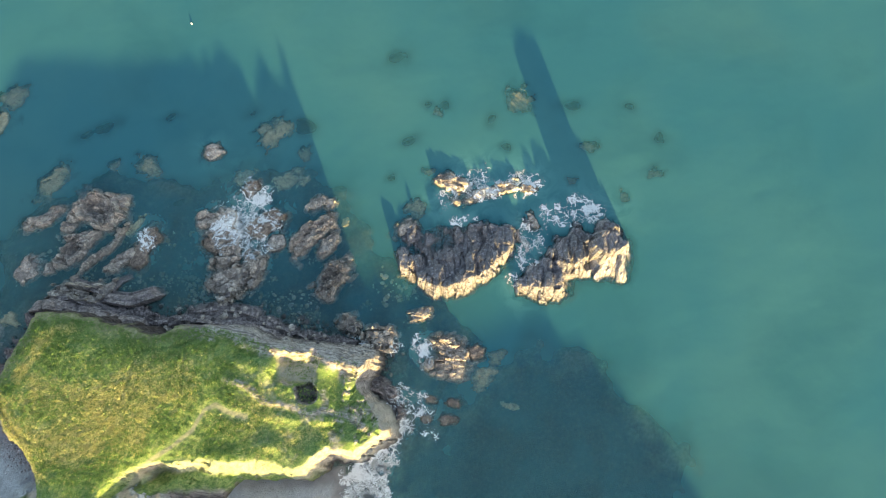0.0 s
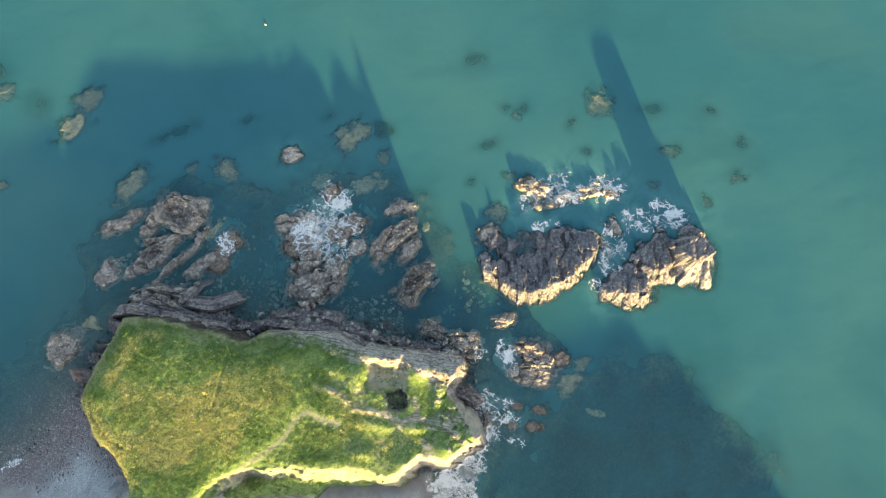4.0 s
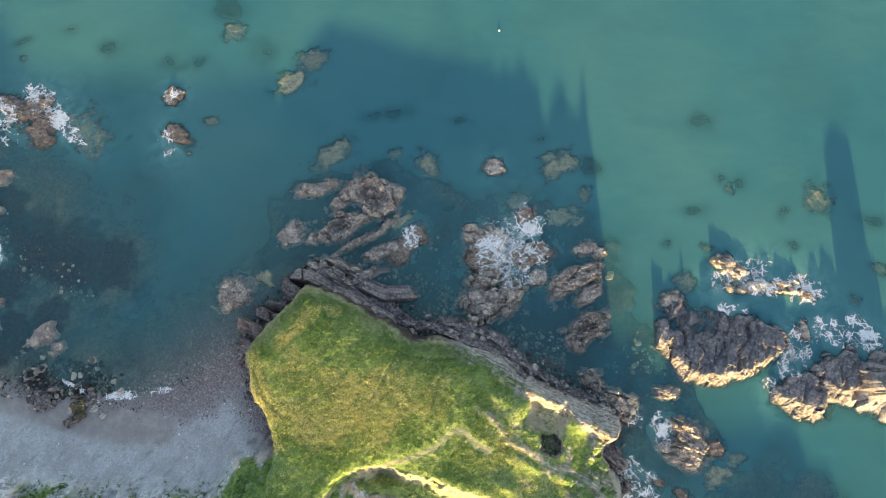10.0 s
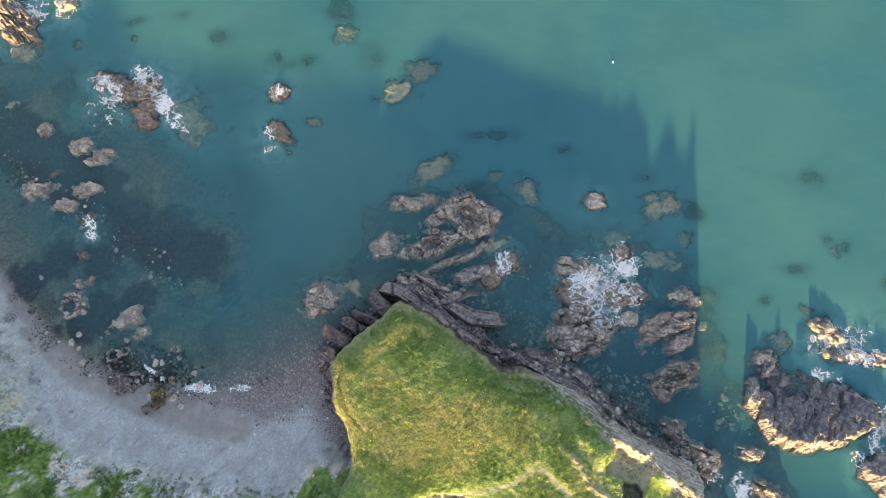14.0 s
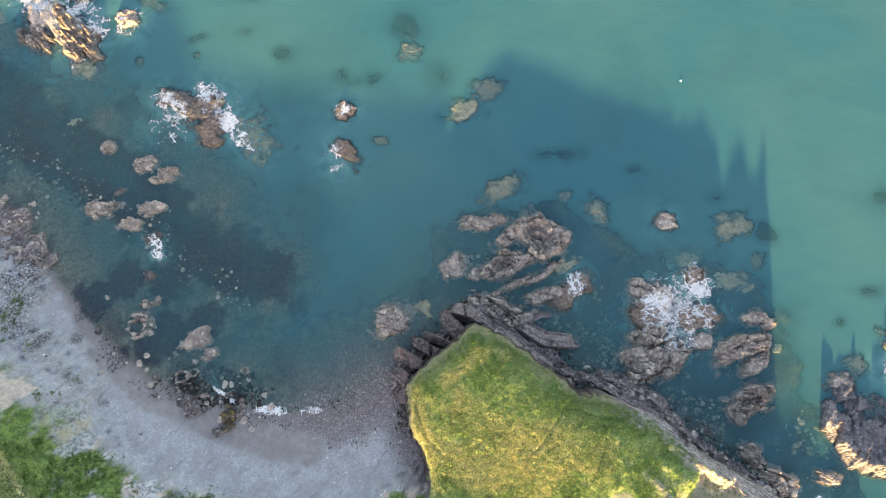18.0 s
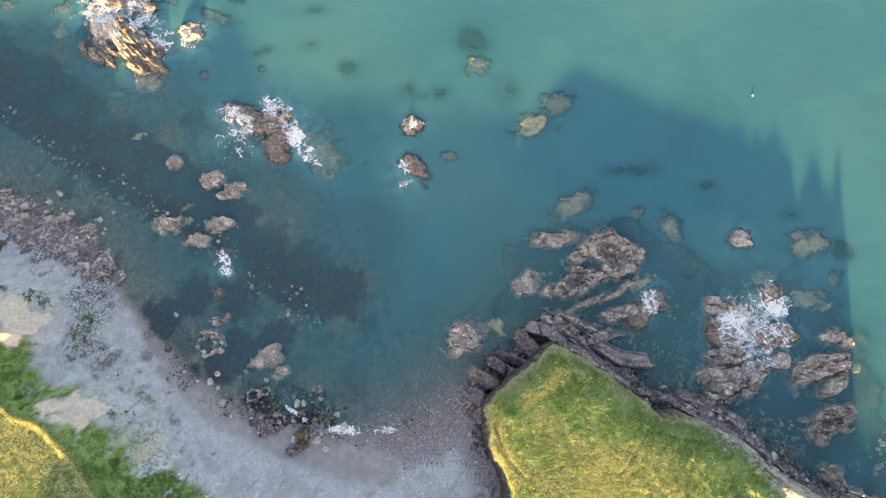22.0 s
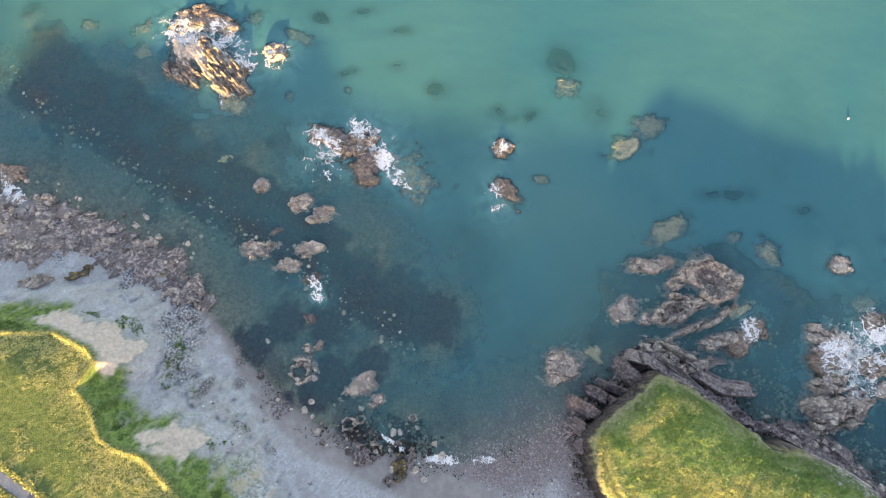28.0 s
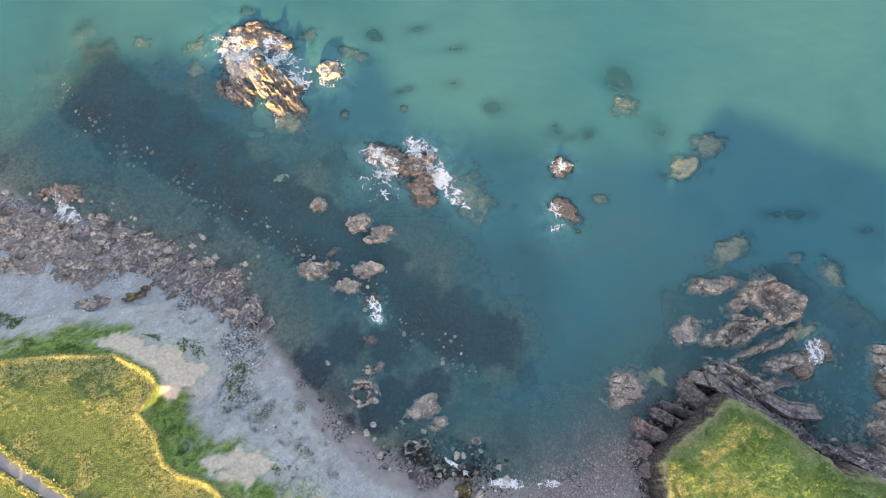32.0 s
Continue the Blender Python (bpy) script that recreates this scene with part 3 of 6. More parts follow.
def headland_material():
    n = Nodes("headland_turf_and_stone")
    green, bump = turf(n, n.attr("flower"), n.attr("path"), 0.92)
    fine, grit = n.noise(1.1, 6, 0.65), n.noise(5.0, 4, 0.7)
    beds = n.noise(1.3, 5, 0.75, at=n.stretched(STRIKE, 8.0, 0.9))
    stone = n.mix(n.ramp(fine, 0.35, 0.65), (0.34, 0.31, 0.30), (0.64, 0.60, 0.58))
    stone = n.mix(n.ramp(grit, 0.5, 0.75, 0, 0.5), stone, (0.58, 0.54, 0.51))
    stone = n.mix(n.ramp(beds, 0.50, 0.56, 0, 0.75), stone, (0.13, 0.115, 0.115))
    # darker bedded stone: shade of the north and west cliffs put into the colour
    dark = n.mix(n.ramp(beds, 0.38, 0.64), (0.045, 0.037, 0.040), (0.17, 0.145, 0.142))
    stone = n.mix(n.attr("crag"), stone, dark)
    low = n.ramp(n.math("ADD", n.height(), n.math("MULTIPLY", fine, -3.0)), -0.8, 3.0, 1, 0)
    stone = n.mix(n.math("MULTIPLY", low, 0.8), stone, (0.055, 0.047, 0.045))
    dry = n.mix(n.ramp(fine, 0.36, 0.64), (0.20, 0.215, 0.105), (0.38, 0.345, 0.235))
    green = n.mix(n.math("MULTIPLY", n.attr("rim"), n.ramp(grit, 0.3, 0.7, 0.55, 1.0)), green, dry)
    col = n.mix(n.attr("grass"), stone, green)
    # pale court floor, and sunlight painted along the southern cliff edge
    col = n.mix(n.attr("bare_sunlit"), col, n.mix(n.ramp(grit, 0.3, 0.7), (0.40, 0.38, 0.31), (0.66, 0.63, 0.55)))
    col = n.mix(n.attr("pit"), col, n.mix(n.ramp(fine, 0.4, 0.62), (0.06, 0.055, 0.055), (0.17, 0.155, 0.14)))
    return n.done(col, 0.9, n.math("ADD", bump, fine), 1.0, 0.24, 0.2)


def shore_material():
    n = Nodes("shore_sand_shingle_and_field")
    green, bump = turf(n, n.attr("flower"), n.attr("path"), 0.47)
    a, b, c = n.noise(0.25, 5), n.noise(1.4, 6, 0.65), n.noise(7.0, 3, 0.8)
    sand = n.mix(n.ramp(n.noise(0.6, 5, 0.6), 0.3, 0.7), (0.30, 0.287, 0.28), (0.38, 0.365, 0.36))
    sand = n.mix(n.ramp(c, 0.66, 0.72, 0, 0.6), sand, (0.55, 0.55, 0.55))
    pebble = n.ramp(n.cell(3.2, "F1"), 0.1, 0.5)
    shingle = n.mix(n.ramp(n.math("ADD", n.math("MULTIPLY", c, 0.6), n.math("MULTIPLY", b, 0.4)), 0.36, 0.66), (0.42, 0.465, 0.49), (0.82, 0.87, 0.89))
    shingle = n.mix(n.math("MULTIPLY", pebble, 0.4), shingle, (0.24, 0.24, 0.25))
    shingle = n.mix(n.ramp(n.noise(0.5, 6, 0.75, at=n.stretched(radians(52), 2.6, 0.8)), 0.52, 0.66, 0, 0.65), shingle, (0.25, 0.255, 0.265))
    shingle = n.mix(n.ramp(n.noise(1.6, 4, 0.8), 0.62, 0.70, 0, 0.7), shingle, (0.86, 0.88, 0.89))
    shingle = n.mix(n.math("MULTIPLY", n.attr("damp"), n.ramp(n.noise(2.4, 4, 0.7), 0.40, 0.62, 0.95, 0.35)), shingle, (0.075, 0.072, 0.078))
    bed = n.mix(n.ramp(b, 0.38, 0.62), (0.108, 0.142, 0.120), (0.205, 0.232, 0.190))
    bed = n.mix(n.ramp(n.noise(0.55, 6, 0.75), 0.52, 0.66, 0, 0.55), bed, (0.042, 0.054, 0.050))
    bed = n.mix(n.ramp(n.noise(2.6, 4, 0.8), 0.60, 0.68, 0, 0.8), bed, (0.46, 0.43, 0.33))
    bed = n.mix(n.math("MULTIPLY", n.attr("weed"), n.ramp(n.noise(1.6, 5, 0.75), 0.34, 0.60, 1.0, 0.72)), bed, (0.020, 0.016, 0.038))
    cobble = n.mix(n.ramp(n.cell(2.1, "F1"), 0.12, 0.5), n.mix(n.ramp(b, 0.4, 0.62), (0.38, 0.33, 0.335), (0.62, 0.56, 0.565)), (0.22, 0.19, 0.195))
    col = n.mix(n.attr("cobble"), n.mix(n.attr("shingle"), sand, shingle), cobble)
    bed = n.mix(n.math("MULTIPLY", n.attr("cobble"), 0.75), bed, cobble)
    wet = n.ramp(n.math("ADD", n.height(), n.math("MULTIPLY", a, 0.5)), 0.28, 0.62, 1, 0)
    col = n.mix(n.math("MULTIPLY", n.attr("weed"), n.ramp(n.noise(1.9, 5, 0.7), 0.44, 0.56, 0, 0.85)), col, (0.075, 0.072, 0.078))
    col = n.mix(n.math("MULTIPLY", wet, 0.34), col, (0.06, 0.058, 0.058))
    col = n.mix(n.attr("bed"), col, bed)
    earth = n.mix(n.ramp(b, 0.3, 0.7), (0.54, 0.46, 0.38), (0.74, 0.65, 0.56))
    scar = n.mix(n.math("MAXIMUM", n.attr("earth"), n.ramp(a, 0.50, 0.60)), n.mix(n.ramp(b, 0.4, 0.6), (0.30, 0.32, 0.34), (0.70, 0.72, 0.74)), earth)
    bank = n.mix(n.ramp(n.noise(0.8, 6, 0.7), 0.38, 0.62), (0.085, 0.160, 0.045), (0.235, 0.345, 0.095))
    bank = n.mix(n.ramp(n.noise(2.8, 4, 0.75), 0.50, 0.62, 0, 0.6), bank, (0.055, 0.105, 0.034))
    bank = n.mix(n.ramp(n.noise(0.7, 6, 0.75, at=n.stretched(radians(60), 3.0, 0.8)), 0.54, 0.66, 0, 0.55), bank, (0.34, 0.34, 0.27))
    green = n.mix(n.attr("bank"), green, bank)
    green = n.mix(n.attr("scar"), green, scar)
    col = n.mix(n.attr("grass"), col, green)
    tar = n.mix(n.ramp(c, 0.3, 0.7), (0.16, 0.16, 0.165), (0.24, 0.24, 0.245))
    col = n.mix(n.attr("road"), col, tar)
    return n.done(col, n.ramp(wet, 0, 1, 0.92, 0.4), n.math("ADD", bump, pebble), 0.7, 0.15, 0.25)


def golden(x, y):
    """Where the heath of the headland is in flower."""
    torn = 4.0 * fbm(x / 6, y / 6, 143, 4) + 2.2 * fbm(x / 1.8, y / 1.8, 144, 3)
    bush = hump(x, y, -78, 16.5, 4.5, 2.6) + hump(x, y, -56, 28, 5, 4)
    main = step(-2.0, 3.0, inside(GOLDS, x, y) + torn) * (0.55 + 0.45 * step(-0.3, 0.3, fbm(x / 4, y / 4, 146, 3)))
    lip = 0.8 * step(2.6, 0.9, line_distance(GOLD_LIP, x, y) + 0.4 * torn)
    streak = 0.85 * step(1.9, 0.5, line_distance(GOLD_STREAK, x, y) + 0.35 * torn)
    east = 0.7 * hump(x, y, -36, 6, 6, 3) + 0.8 * hump(x, y, -28, -1, 5, 2)
    return np.clip(np.maximum(np.maximum(main, lip), np.maximum(streak, east)) * (1 - 0.9 * np.clip(bush, 0, 1)), 0, 1)


def field_gold(x, y):
    """Flowers of the clifftop field: thick along its northern and seaward edge and in its southern corner."""
    d = inside(MAINLAND, x, y)
    torn = fbm(x / 5, y / 5, 147, 4) + 0.6 * fbm(x / 1.7, y / 1.7, 148, 3)
    edge = 0.8 * step(7, 1.5, d + 6 * torn) * (0.25 + 0.75 * step(14, 22, y))
    corner = 0.75 * step(-0.3, 0.3, torn) * step(-192, -187, x) * step(11, 8, y) * step(0.4, 1.2, d)
    inner = 0.40 * step(0.15, 0.45, torn)
    return np.clip(np.maximum(np.maximum(edge, corner), inner), 0, 1) * step(0.2, 0.8, d)


# ---- ground: seabed, beaches and the fields behind, out to the horizon ----
gx, gy = np.meshgrid(spaced(-275, 75, 0.55, 2600), spaced(-40, 140, 0.55, 2600))
gz, rim = ground_z(gx, gy)
shore_d = inside(SHORE, gx, gy)
slope = slope_of(gx, gy, gz)
under = inside(HEADLAND, gx, gy)
sunk = np.where(under > 1.5, np.minimum(gz, 0.5) - 0.8, gz)
sunk = np.where((gy < -6) & (under > -4), gz, sunk)
n1, n2 = fbm(gx / 7, gy / 7, 81, 4), fbm(gx / 2, gy / 2, 82, 4)
grassy = step(-13, -10, rim + 4.5 * n1 + 2.5 * n2 - 4.5 * step(-158, -172, gx) + 4.5 * step(-162, -150, gx) - 2.0 * step(24, 30, gy)) * step(3.0, 4.2, gz + n2)
scar = step(0.05, 0.22, 0.6 * n1 + 0.7 * n2 + 0.50 * step(-5, -11, rim) - 0.16) * step(0, -1.5, rim)
earth = 0 * scar
scar = scar * (0.35 + 0.65 * step(-170, -150, gx))
for slip in SCARS:
    earth = np.maximum(earth, step(-0.4, 0.4, inside(slip, gx, gy) + 2.2 * n2 + 1.0 * n1) * step(0.4, -0.8, rim))
shingle = step(5.2, 6.6, shore_d + 2.2 * n1 + 0.8 * n2 + 3.0 * step(-140, -165, gx) + 1.0) * (0.6 + 0.4 * step(-0.3, 0.25, n2)) * step(-84, -92, gx) * step(0.8, -0.6, inside(SAND, gx, gy) + 1.5 * n2)
shingle = np.maximum(shingle, 0.75 * step(-60, -40, gx) * step(2, 5, shore_d))
# weed on the bed; off the eastern tip it also paints the shaded water
weed = np.clip(step(5, 2, line_distance(RIDGE, gx, gy) + 3 * n1) + 0.95 * step(-2.5, 1.5, inside(WEEDBAND, gx, gy) + 5.5 * n1 + 2.5 * n2) + 0.9 * step(-3, 4, inside(EAST_SHADE_BED, gx, gy) + 7 * n1 + 2 * n2)
               + 0.85 * step(-3, 3, inside(REEFBED, gx, gy) + 5 * n1 + 2.5 * n2) + step(4, 1.5, line_distance([(-146, 26), (-138.5, 34)], gx, gy) + 1.5 * n2) * 0.9 + 0.55 * step(0.16, 0.32, n1 + 0.5 * n2) * step(-1, 3, -shore_d) * step(34, 20, -shore_d)
               + 0.8 * step(0.05, 0.3, fbm(gx / 13, gy / 13, 84, 4)) * step(-205, -190, gx) * step(-112, -120, gx) * step(92, 84, gy) * step(66, 74, gy), 0, 1)
damp = 0 * gx
for cx, cy, ca, cb, turn in DAMP:
    c, s = math.cos(radians(turn)), math.sin(radians(turn))
    damp = np.maximum(damp, step(1.15, 0.75, np.hypot(((gx - cx) * c + (gy - cy) * s) / ca, ((gy - cy) * c - (gx - cx) * s) / cb) + 0.4 * n2))
for cx, cy, cr in BEDS:
    weed = np.maximum(weed, step(1.15, 0.8, np.hypot(gx - cx, gy - cy) / cr + 0.5 * n2))
weed = np.maximum(weed, step(-0.05, 0.2, n1 + 0.6 * n2) * step(-172, -182, gx) * step(0, 2, shore_d) * step(15, 11, shore_d))
flower = np.clip(field_gold(gx, gy) + 0.6 * np.exp(-((rim - 0.9) / 0.8) ** 2), 0, 1) * step(-1, 0.5, rim)
ground = new("ground", grid_mesh("ground", gx, gy, sunk, None, True, {
    "grass": np.maximum(grassy, earth), "scar": np.maximum(scar, earth), "earth": earth, "shingle": shingle, "weed": weed, "flower": flower, "damp": damp, "bank": step(0.3, -0.8, rim), "bed": step(0.05, -0.03, gz), "cobble": step(-122, -108, gx + 5 * n1) * step(-70, -84, gx) * step(-19, -8, shore_d + 4 * n1) * step(12, 6, shore_d + 4 * n1) * step(-9, -12, rim) * step(1.0, -1.0, inside(SAND, gx, gy) + 1.5 * n2) * (0.75 + 0.25 * n2), "path": 0 * gx,
    "road": step(1.25, 0.95, line_distance(ROAD, gx, gy) + 0.1 * n2) * step(0, 1, rim)}))
ground.data.materials.append(shore_material())
tagged(ground, "grey sand and shingle beach below green slopes and flowering fields", "ground", kind="structure")

# ---- the headland ----
hx, hy = np.meshgrid(np.arange(-103, -2, 0.3), np.arange(-20, 52, 0.3))
hz, hrim = headland_z(hx, hy)
low = shore_z(hx, hy)
hn1, hn2 = fbm(hx / 9, hy / 9, 91, 4), fbm(hx / 2.2, hy / 2.2, 92, 4)
heast = step(-44, -16, hx)
hslope = slope_of(hx, hy, hz)
hgrass = step(-0.9, -0.2, hrim + 0.3 * hn2) * step(3.2, 2.2, hslope * (0.6 + 1.4 * heast) + 0.3 * hn2) * (1 - heast * step(0.12, 0.42, hn2 + 0.3 * hn1) * 0.85)
hrib = step(0.85, 0.5, line_distance(RIB, hx, hy) + 0.5 * hn2) + step(1.1, 0.6, line_distance(SPINE, hx, hy) + 0.6 * hn2 + 0.25)
hgrass = hgrass * (1 - 0.85 * np.clip(hrib, 0, 1))
hgrass = hgrass * (1 - step(3.6, 2.4, hrim + 1.3 * hn2 + 0.8 * hn1) * step(-50, -43, hx) * step(6, 10, hy))
hgrass = np.maximum(hgrass, step(4, -1, hy) * step(-24, -34, hx) * step(-7.5, -5.5, hrim + hn2) * step(5.5, 3.5, hslope))
hflower = np.clip(golden(hx, hy) + 0.15 * step(0.0, 0.4, hn2), 0, 1) * (1 - 0.5 * heast)
# north and west sides, where the cliff's shade is painted as dark stone
hnorth_shade = step(-44, -52, hx + 3 * hn1) * step(-4, 10, hy)
hedge = step(4.2, 0.6, hrim + 1.6 * hn1 + 0.8 * hn2) * step(16, 26, hy - 0.1 * hx) * (1 - 0.6 * heast)
hcourt = step(4.6, 3.4, np.abs((hx - COURT[0]) * 0.95 - (hy - COURT[1]) * 0.31)) * step(2.9, 2.0, np.abs((hx - COURT[0]) * 0.31 + (hy - COURT[1]) * 0.95))
hpit = step(1.02, 0.8, (np.abs(hx - PIT[0]) ** 3 / 12 + np.abs(hy - PIT[1] + 0.15 * (hx - PIT[0])) ** 3 / 10) ** 0.333 + 0.30 * fbm(hx / 1.3, hy / 1.3, 51, 4))
hpath = step(0.65, 0.25, line_distance(FOOTPATH, hx, hy) + 0.3 * hn2) * 0.7
headland = new("headland", grid_mesh("headland", hx, hy, hz, hz > low - 0.5, False, {
    # the court, plus a pale strip that paints sun on the southern edge
    "grass": hgrass, "flower": hflower, "bare_sunlit": np.maximum(0.8 * hcourt, 0.85 * step(-3.0, -2.3, hrim + 0.5 * hn2) * step(0.5, -0.3, hrim + 0.4 * hn2) * step(6, 1, hy - 0.02 * hx) * step(-68, -62, hx) * (0.6 + 0.4 * hn2)), "pit": hpit, "path": hpath, "rim": hedge, "crag": hnorth_shade}))
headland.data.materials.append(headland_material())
tagged(headland, "grassy headland with yellow flowers above bedded sea cliffs coloured dark for shade", "headland", kind="structure")

# ---- rocks in the sea and on the beach ----
CELL = 0.35
RX0, RY0 = -300.0, -60.0
raster = np.full((600, 1180), -50.0)  # tops of the rocks, for the depth of the water over them


def mark(x, y, z):
    i, j = np.round((y - RY0) / CELL).astype(int), np.round((x - RX0) / CELL).astype(int)
    ok = (i >= 0) & (j >= 0) & (i < raster.shape[0]) & (j < raster.shape[1])
    flat = i[ok] * raster.shape[1] + j[ok]
    cell, where = np.unique(flat, return_inverse=True)
    mean = np.bincount(where, z[ok]) / np.bincount(where)
    raster.ravel()[cell] = np.maximum(raster.ravel()[cell], mean)


STYLES = {
    "tan": ("reef_rock", "grey-brown fractured reef rock rising from the sea"),
    "foam": ("reef_rock", "brown weedy reef rock awash in white foam"),
    "sub": ("submerged_rock", "pale green weed-covered rock just under murky water"),
    "plate": ("rock_platform", "flat tan rock platform split by straight joints"),
    "strata": ("strata_ridge", "thin grey ridge of upended rock strata"),
    "ring": ("reef_rock", "grey reef rock with a raised rim and sunken middle"),
    "slab": ("reef_rock", "tan reef of tilted slabs beside breaking foam"),
    "dark": ("reef_rock", "dark wet rock with a black weedy top"),
    "crown": ("reef_rock", "oval reef rock with a pale rim and black top"),
    "crag": ("strata_ridge", "dark upended bed of rock at the cliff foot"),
    "deep": ("submerged_rock", "dark weed-covered rock deep under murky water"),
    "lichen": ("lichen_rock", "rock with yellow lichen on the dark beach edge"),
}


def rock_sheet(style, x, y, length, width, turn, top, seed, gap, split=False):
    """One rock as a relief of broken blocks that reaches below water and sand, with a drowned apron round it."""
    ext = 2.4 if style == "deep" else 1.75
    nu, nv = max(int(length * ext / gap), 9), max(int(width * ext / gap), 9)
    u, v = np.meshgrid(np.linspace(-0.5, 0.5, nu) * length * ext, np.linspace(-0.5, 0.5, nv) * width * ext)
    c, s = math.cos(radians(turn)), math.sin(radians(turn))
    px, py = x + u * c - v * s, y + u * s + v * c
    size = math.sqrt(length * width)
    lie = radians(turn) if style in ("strata", "slab", "crag") else radians(turn) * 0.5 + STRIKE * 0.5
    big = blocks(px, py, 0.22 * size + 0.5, seed, 1.5, lie)
    mid = blocks(px, py, 0.10 * size + 0.35, seed + 3, 1.7, lie)
    fine = blocks(px, py, 0.55, seed + 6, 1.5, lie + 0.3)
    r = ((np.abs(2 * u / length)) ** 2.4 + (np.abs(2 * v / width)) ** 2.4) ** (1 / 2.4)
    r = r + 0.28 * fbm(px / (0.40 * size), py / (0.40 * size), seed, 4) - 0.42 * big - 0.18 * mid + (0.30 * fbm(px / 1.1, py / 1.1, seed + 40, 4) if style in ("sub", "deep") else 0)
    if style == "deep":
        r = np.hypot(2 * u / length, 2 * v / width) + 0.45 * fbm(px / (0.5 * size), py / (0.5 * size), seed, 2)
    edge = {"plate": 0.20, "sub": 0.75, "strata": 0.45, "crag": 0.40, "dark": 0.40, "crown": 0.34}.get(style, 0.25)
    if style in ("sub", "deep"):
        edge = 0.40 if style == "sub" else 0.75
    f = step(1.0, 1.0 - edge, r)
    here = float(ground_z(np.array([[x]]), np.array([[y]]))[0][0, 0])
    wet = here < 0.3
    foot = {"sub": -3.6, "deep": -3.9}.get(style, max(min(here, 0.0) - 0.9, -2.6))
    top = top - {"sub": 0.16, "deep": -0.15}.get(style, 0.0)
    rise = top + (0.35 if style in ("strata", "crag") and top < 1.5 else 0.0) if wet else here + top
    amp = max(top, 0.35)
    # flanks under water slope away from just below the surface
    apron = foot + (max(-0.30, foot) - foot) * step(1.55, 0.95, r) ** 0.7 if wet and style not in ("sub", "deep") else np.full(r.shape, foot)
    if style == "sub":
        apron = foot + (-1.0 - foot) * step(1.7, 0.9, r + 0.5 * fbm(px / 2.5, py / 2.5, seed + 80, 3))
    body = rise - 0.30 * amp
    block = {"plate": 0.55}.get(style, 1.0)
    relief = block * min(amp, 2.2) * (0.46 * big + 0.34 * mid) + 0.20 * min(amp, 1.3) * fine + 0.12 * fbm(px / 1.1, py / 1.1, seed + 9, 4)
    if style in ("strata", "slab", "crag"):
        relief = relief + 0.40 * min(amp, 2.0) * (bedded(px, py, 1.0, seed, radians(turn)) - 0.4)
    if style == "ring":
        relief = relief - (0.45 * amp if length > 7 else rise + 0.25) * step(0.68, 0.42, r)
    if style in ("sub", "deep"):
        relief = 0.16 * mid + 0.10 * fbm(px / 1.5, py / 1.5, seed + 9, 4)
    z = apron + (body - apron) * f + relief * step(0.05, 0.6, f) + 0.10 * mid * step(1.5, 1.0, r)
    if style == "deep":
        z = -6.0 + (top + 6.0) * np.exp(-((0.85 * r) ** 2)) + 0.15 * mid
    keep = (r < 1.5) if wet and style not in ("sub", "deep") else (r < 1.6) if style == "sub" else (r < 2.2) if style == "deep" else (f > 0.01)
    mark(px[keep], py[keep], z[keep])
    dark = 0.85 * step(0.72, 1.30, r) if style == "sub" else step(1.0, 0.84, r + 0.25 * fbm(px / 1.6, py / 1.6, seed + 70, 4))
    if style in ("ring", "crown"):
        dark = step(0.80, 0.55, r + 0.25 * fbm(px / 1.2, py / 1.2, seed + 70, 4))
    if split:
        wu, wv = 0.9 * fbm(px / 1.7, py / 1.7, seed + 61, 3), 0.9 * fbm(px / 1.7, py / 1.7, seed + 62, 3)
        slab_id = cells((px * math.cos(lie) + py * math.sin(lie) + wu) / 3.6, (py * math.cos(lie) - px * math.sin(lie) + wv) / 1.7, seed + 60)[2]
        last_slabs[:] = [px, py, z, np.where(f > 0.55, slab_id, -1.0), dark]
        z = z - 0.26 * step(0.4, 0.7, f)
    return grid_mesh(STYLES[style][0], px, py, z, keep, False, {"crown": dark})


counter = [100]


def slabs(parent, material):
    """The blocks between a platform's joints, each a piece with sides of its own."""
    px, py, z, who, crown = last_slabs
    same = (who[:-1, :-1] == who[1:, 1:]) & (who[:-1, :-1] == who[:-1, 1:]) & (who[:-1, :-1] == who[1:, :-1])
    todo = {(i, j): who[i, j] for i, j in zip(*np.nonzero(same & (who[:-1, :-1] >= 0)))}
    while todo:
        (i, j), key = todo.popitem()
        piece_cells, front = [(i, j)], [(i, j)]
        while front:
            i, j = front.pop()
            for near in ((i + 1, j), (i - 1, j), (i, j + 1), (i, j - 1)):
                if todo.get(near) == key:
                    del todo[near]
                    front.append(near)
                    piece_cells.append(near)
        if len(piece_cells) < 8:
            continue
        bm, at = bmesh.new(), {}
        layer = bm.verts.layers.float.new("crown")
        for i, j in piece_cells:
            ring = []
            for a, b in ((i, j), (i, j + 1), (i + 1, j + 1), (i + 1, j)):
                if (a, b) not in at:
                    at[a, b] = bm.verts.new((px[a, b], py[a, b], z[a, b]))
                    at[a, b][layer] = crown[a, b]
                ring.append(at[a, b])
            bm.faces.new(ring)
        rim_edges = [e for e in bm.edges if e.is_boundary]
        low = [g for g in bmesh.ops.extrude_edge_only(bm, edges=rim_edges)["geom"] if isinstance(g, bmesh.types.BMVert)]
        for v in low:
            v.co.z -= 0.7
        me = bpy.data.meshes.new("slab")
        bm.to_mesh(me)
        bm.free()
        me.materials.append(material)
        piece = new("slab", me)
        piece.parent = parent


last_slabs = []


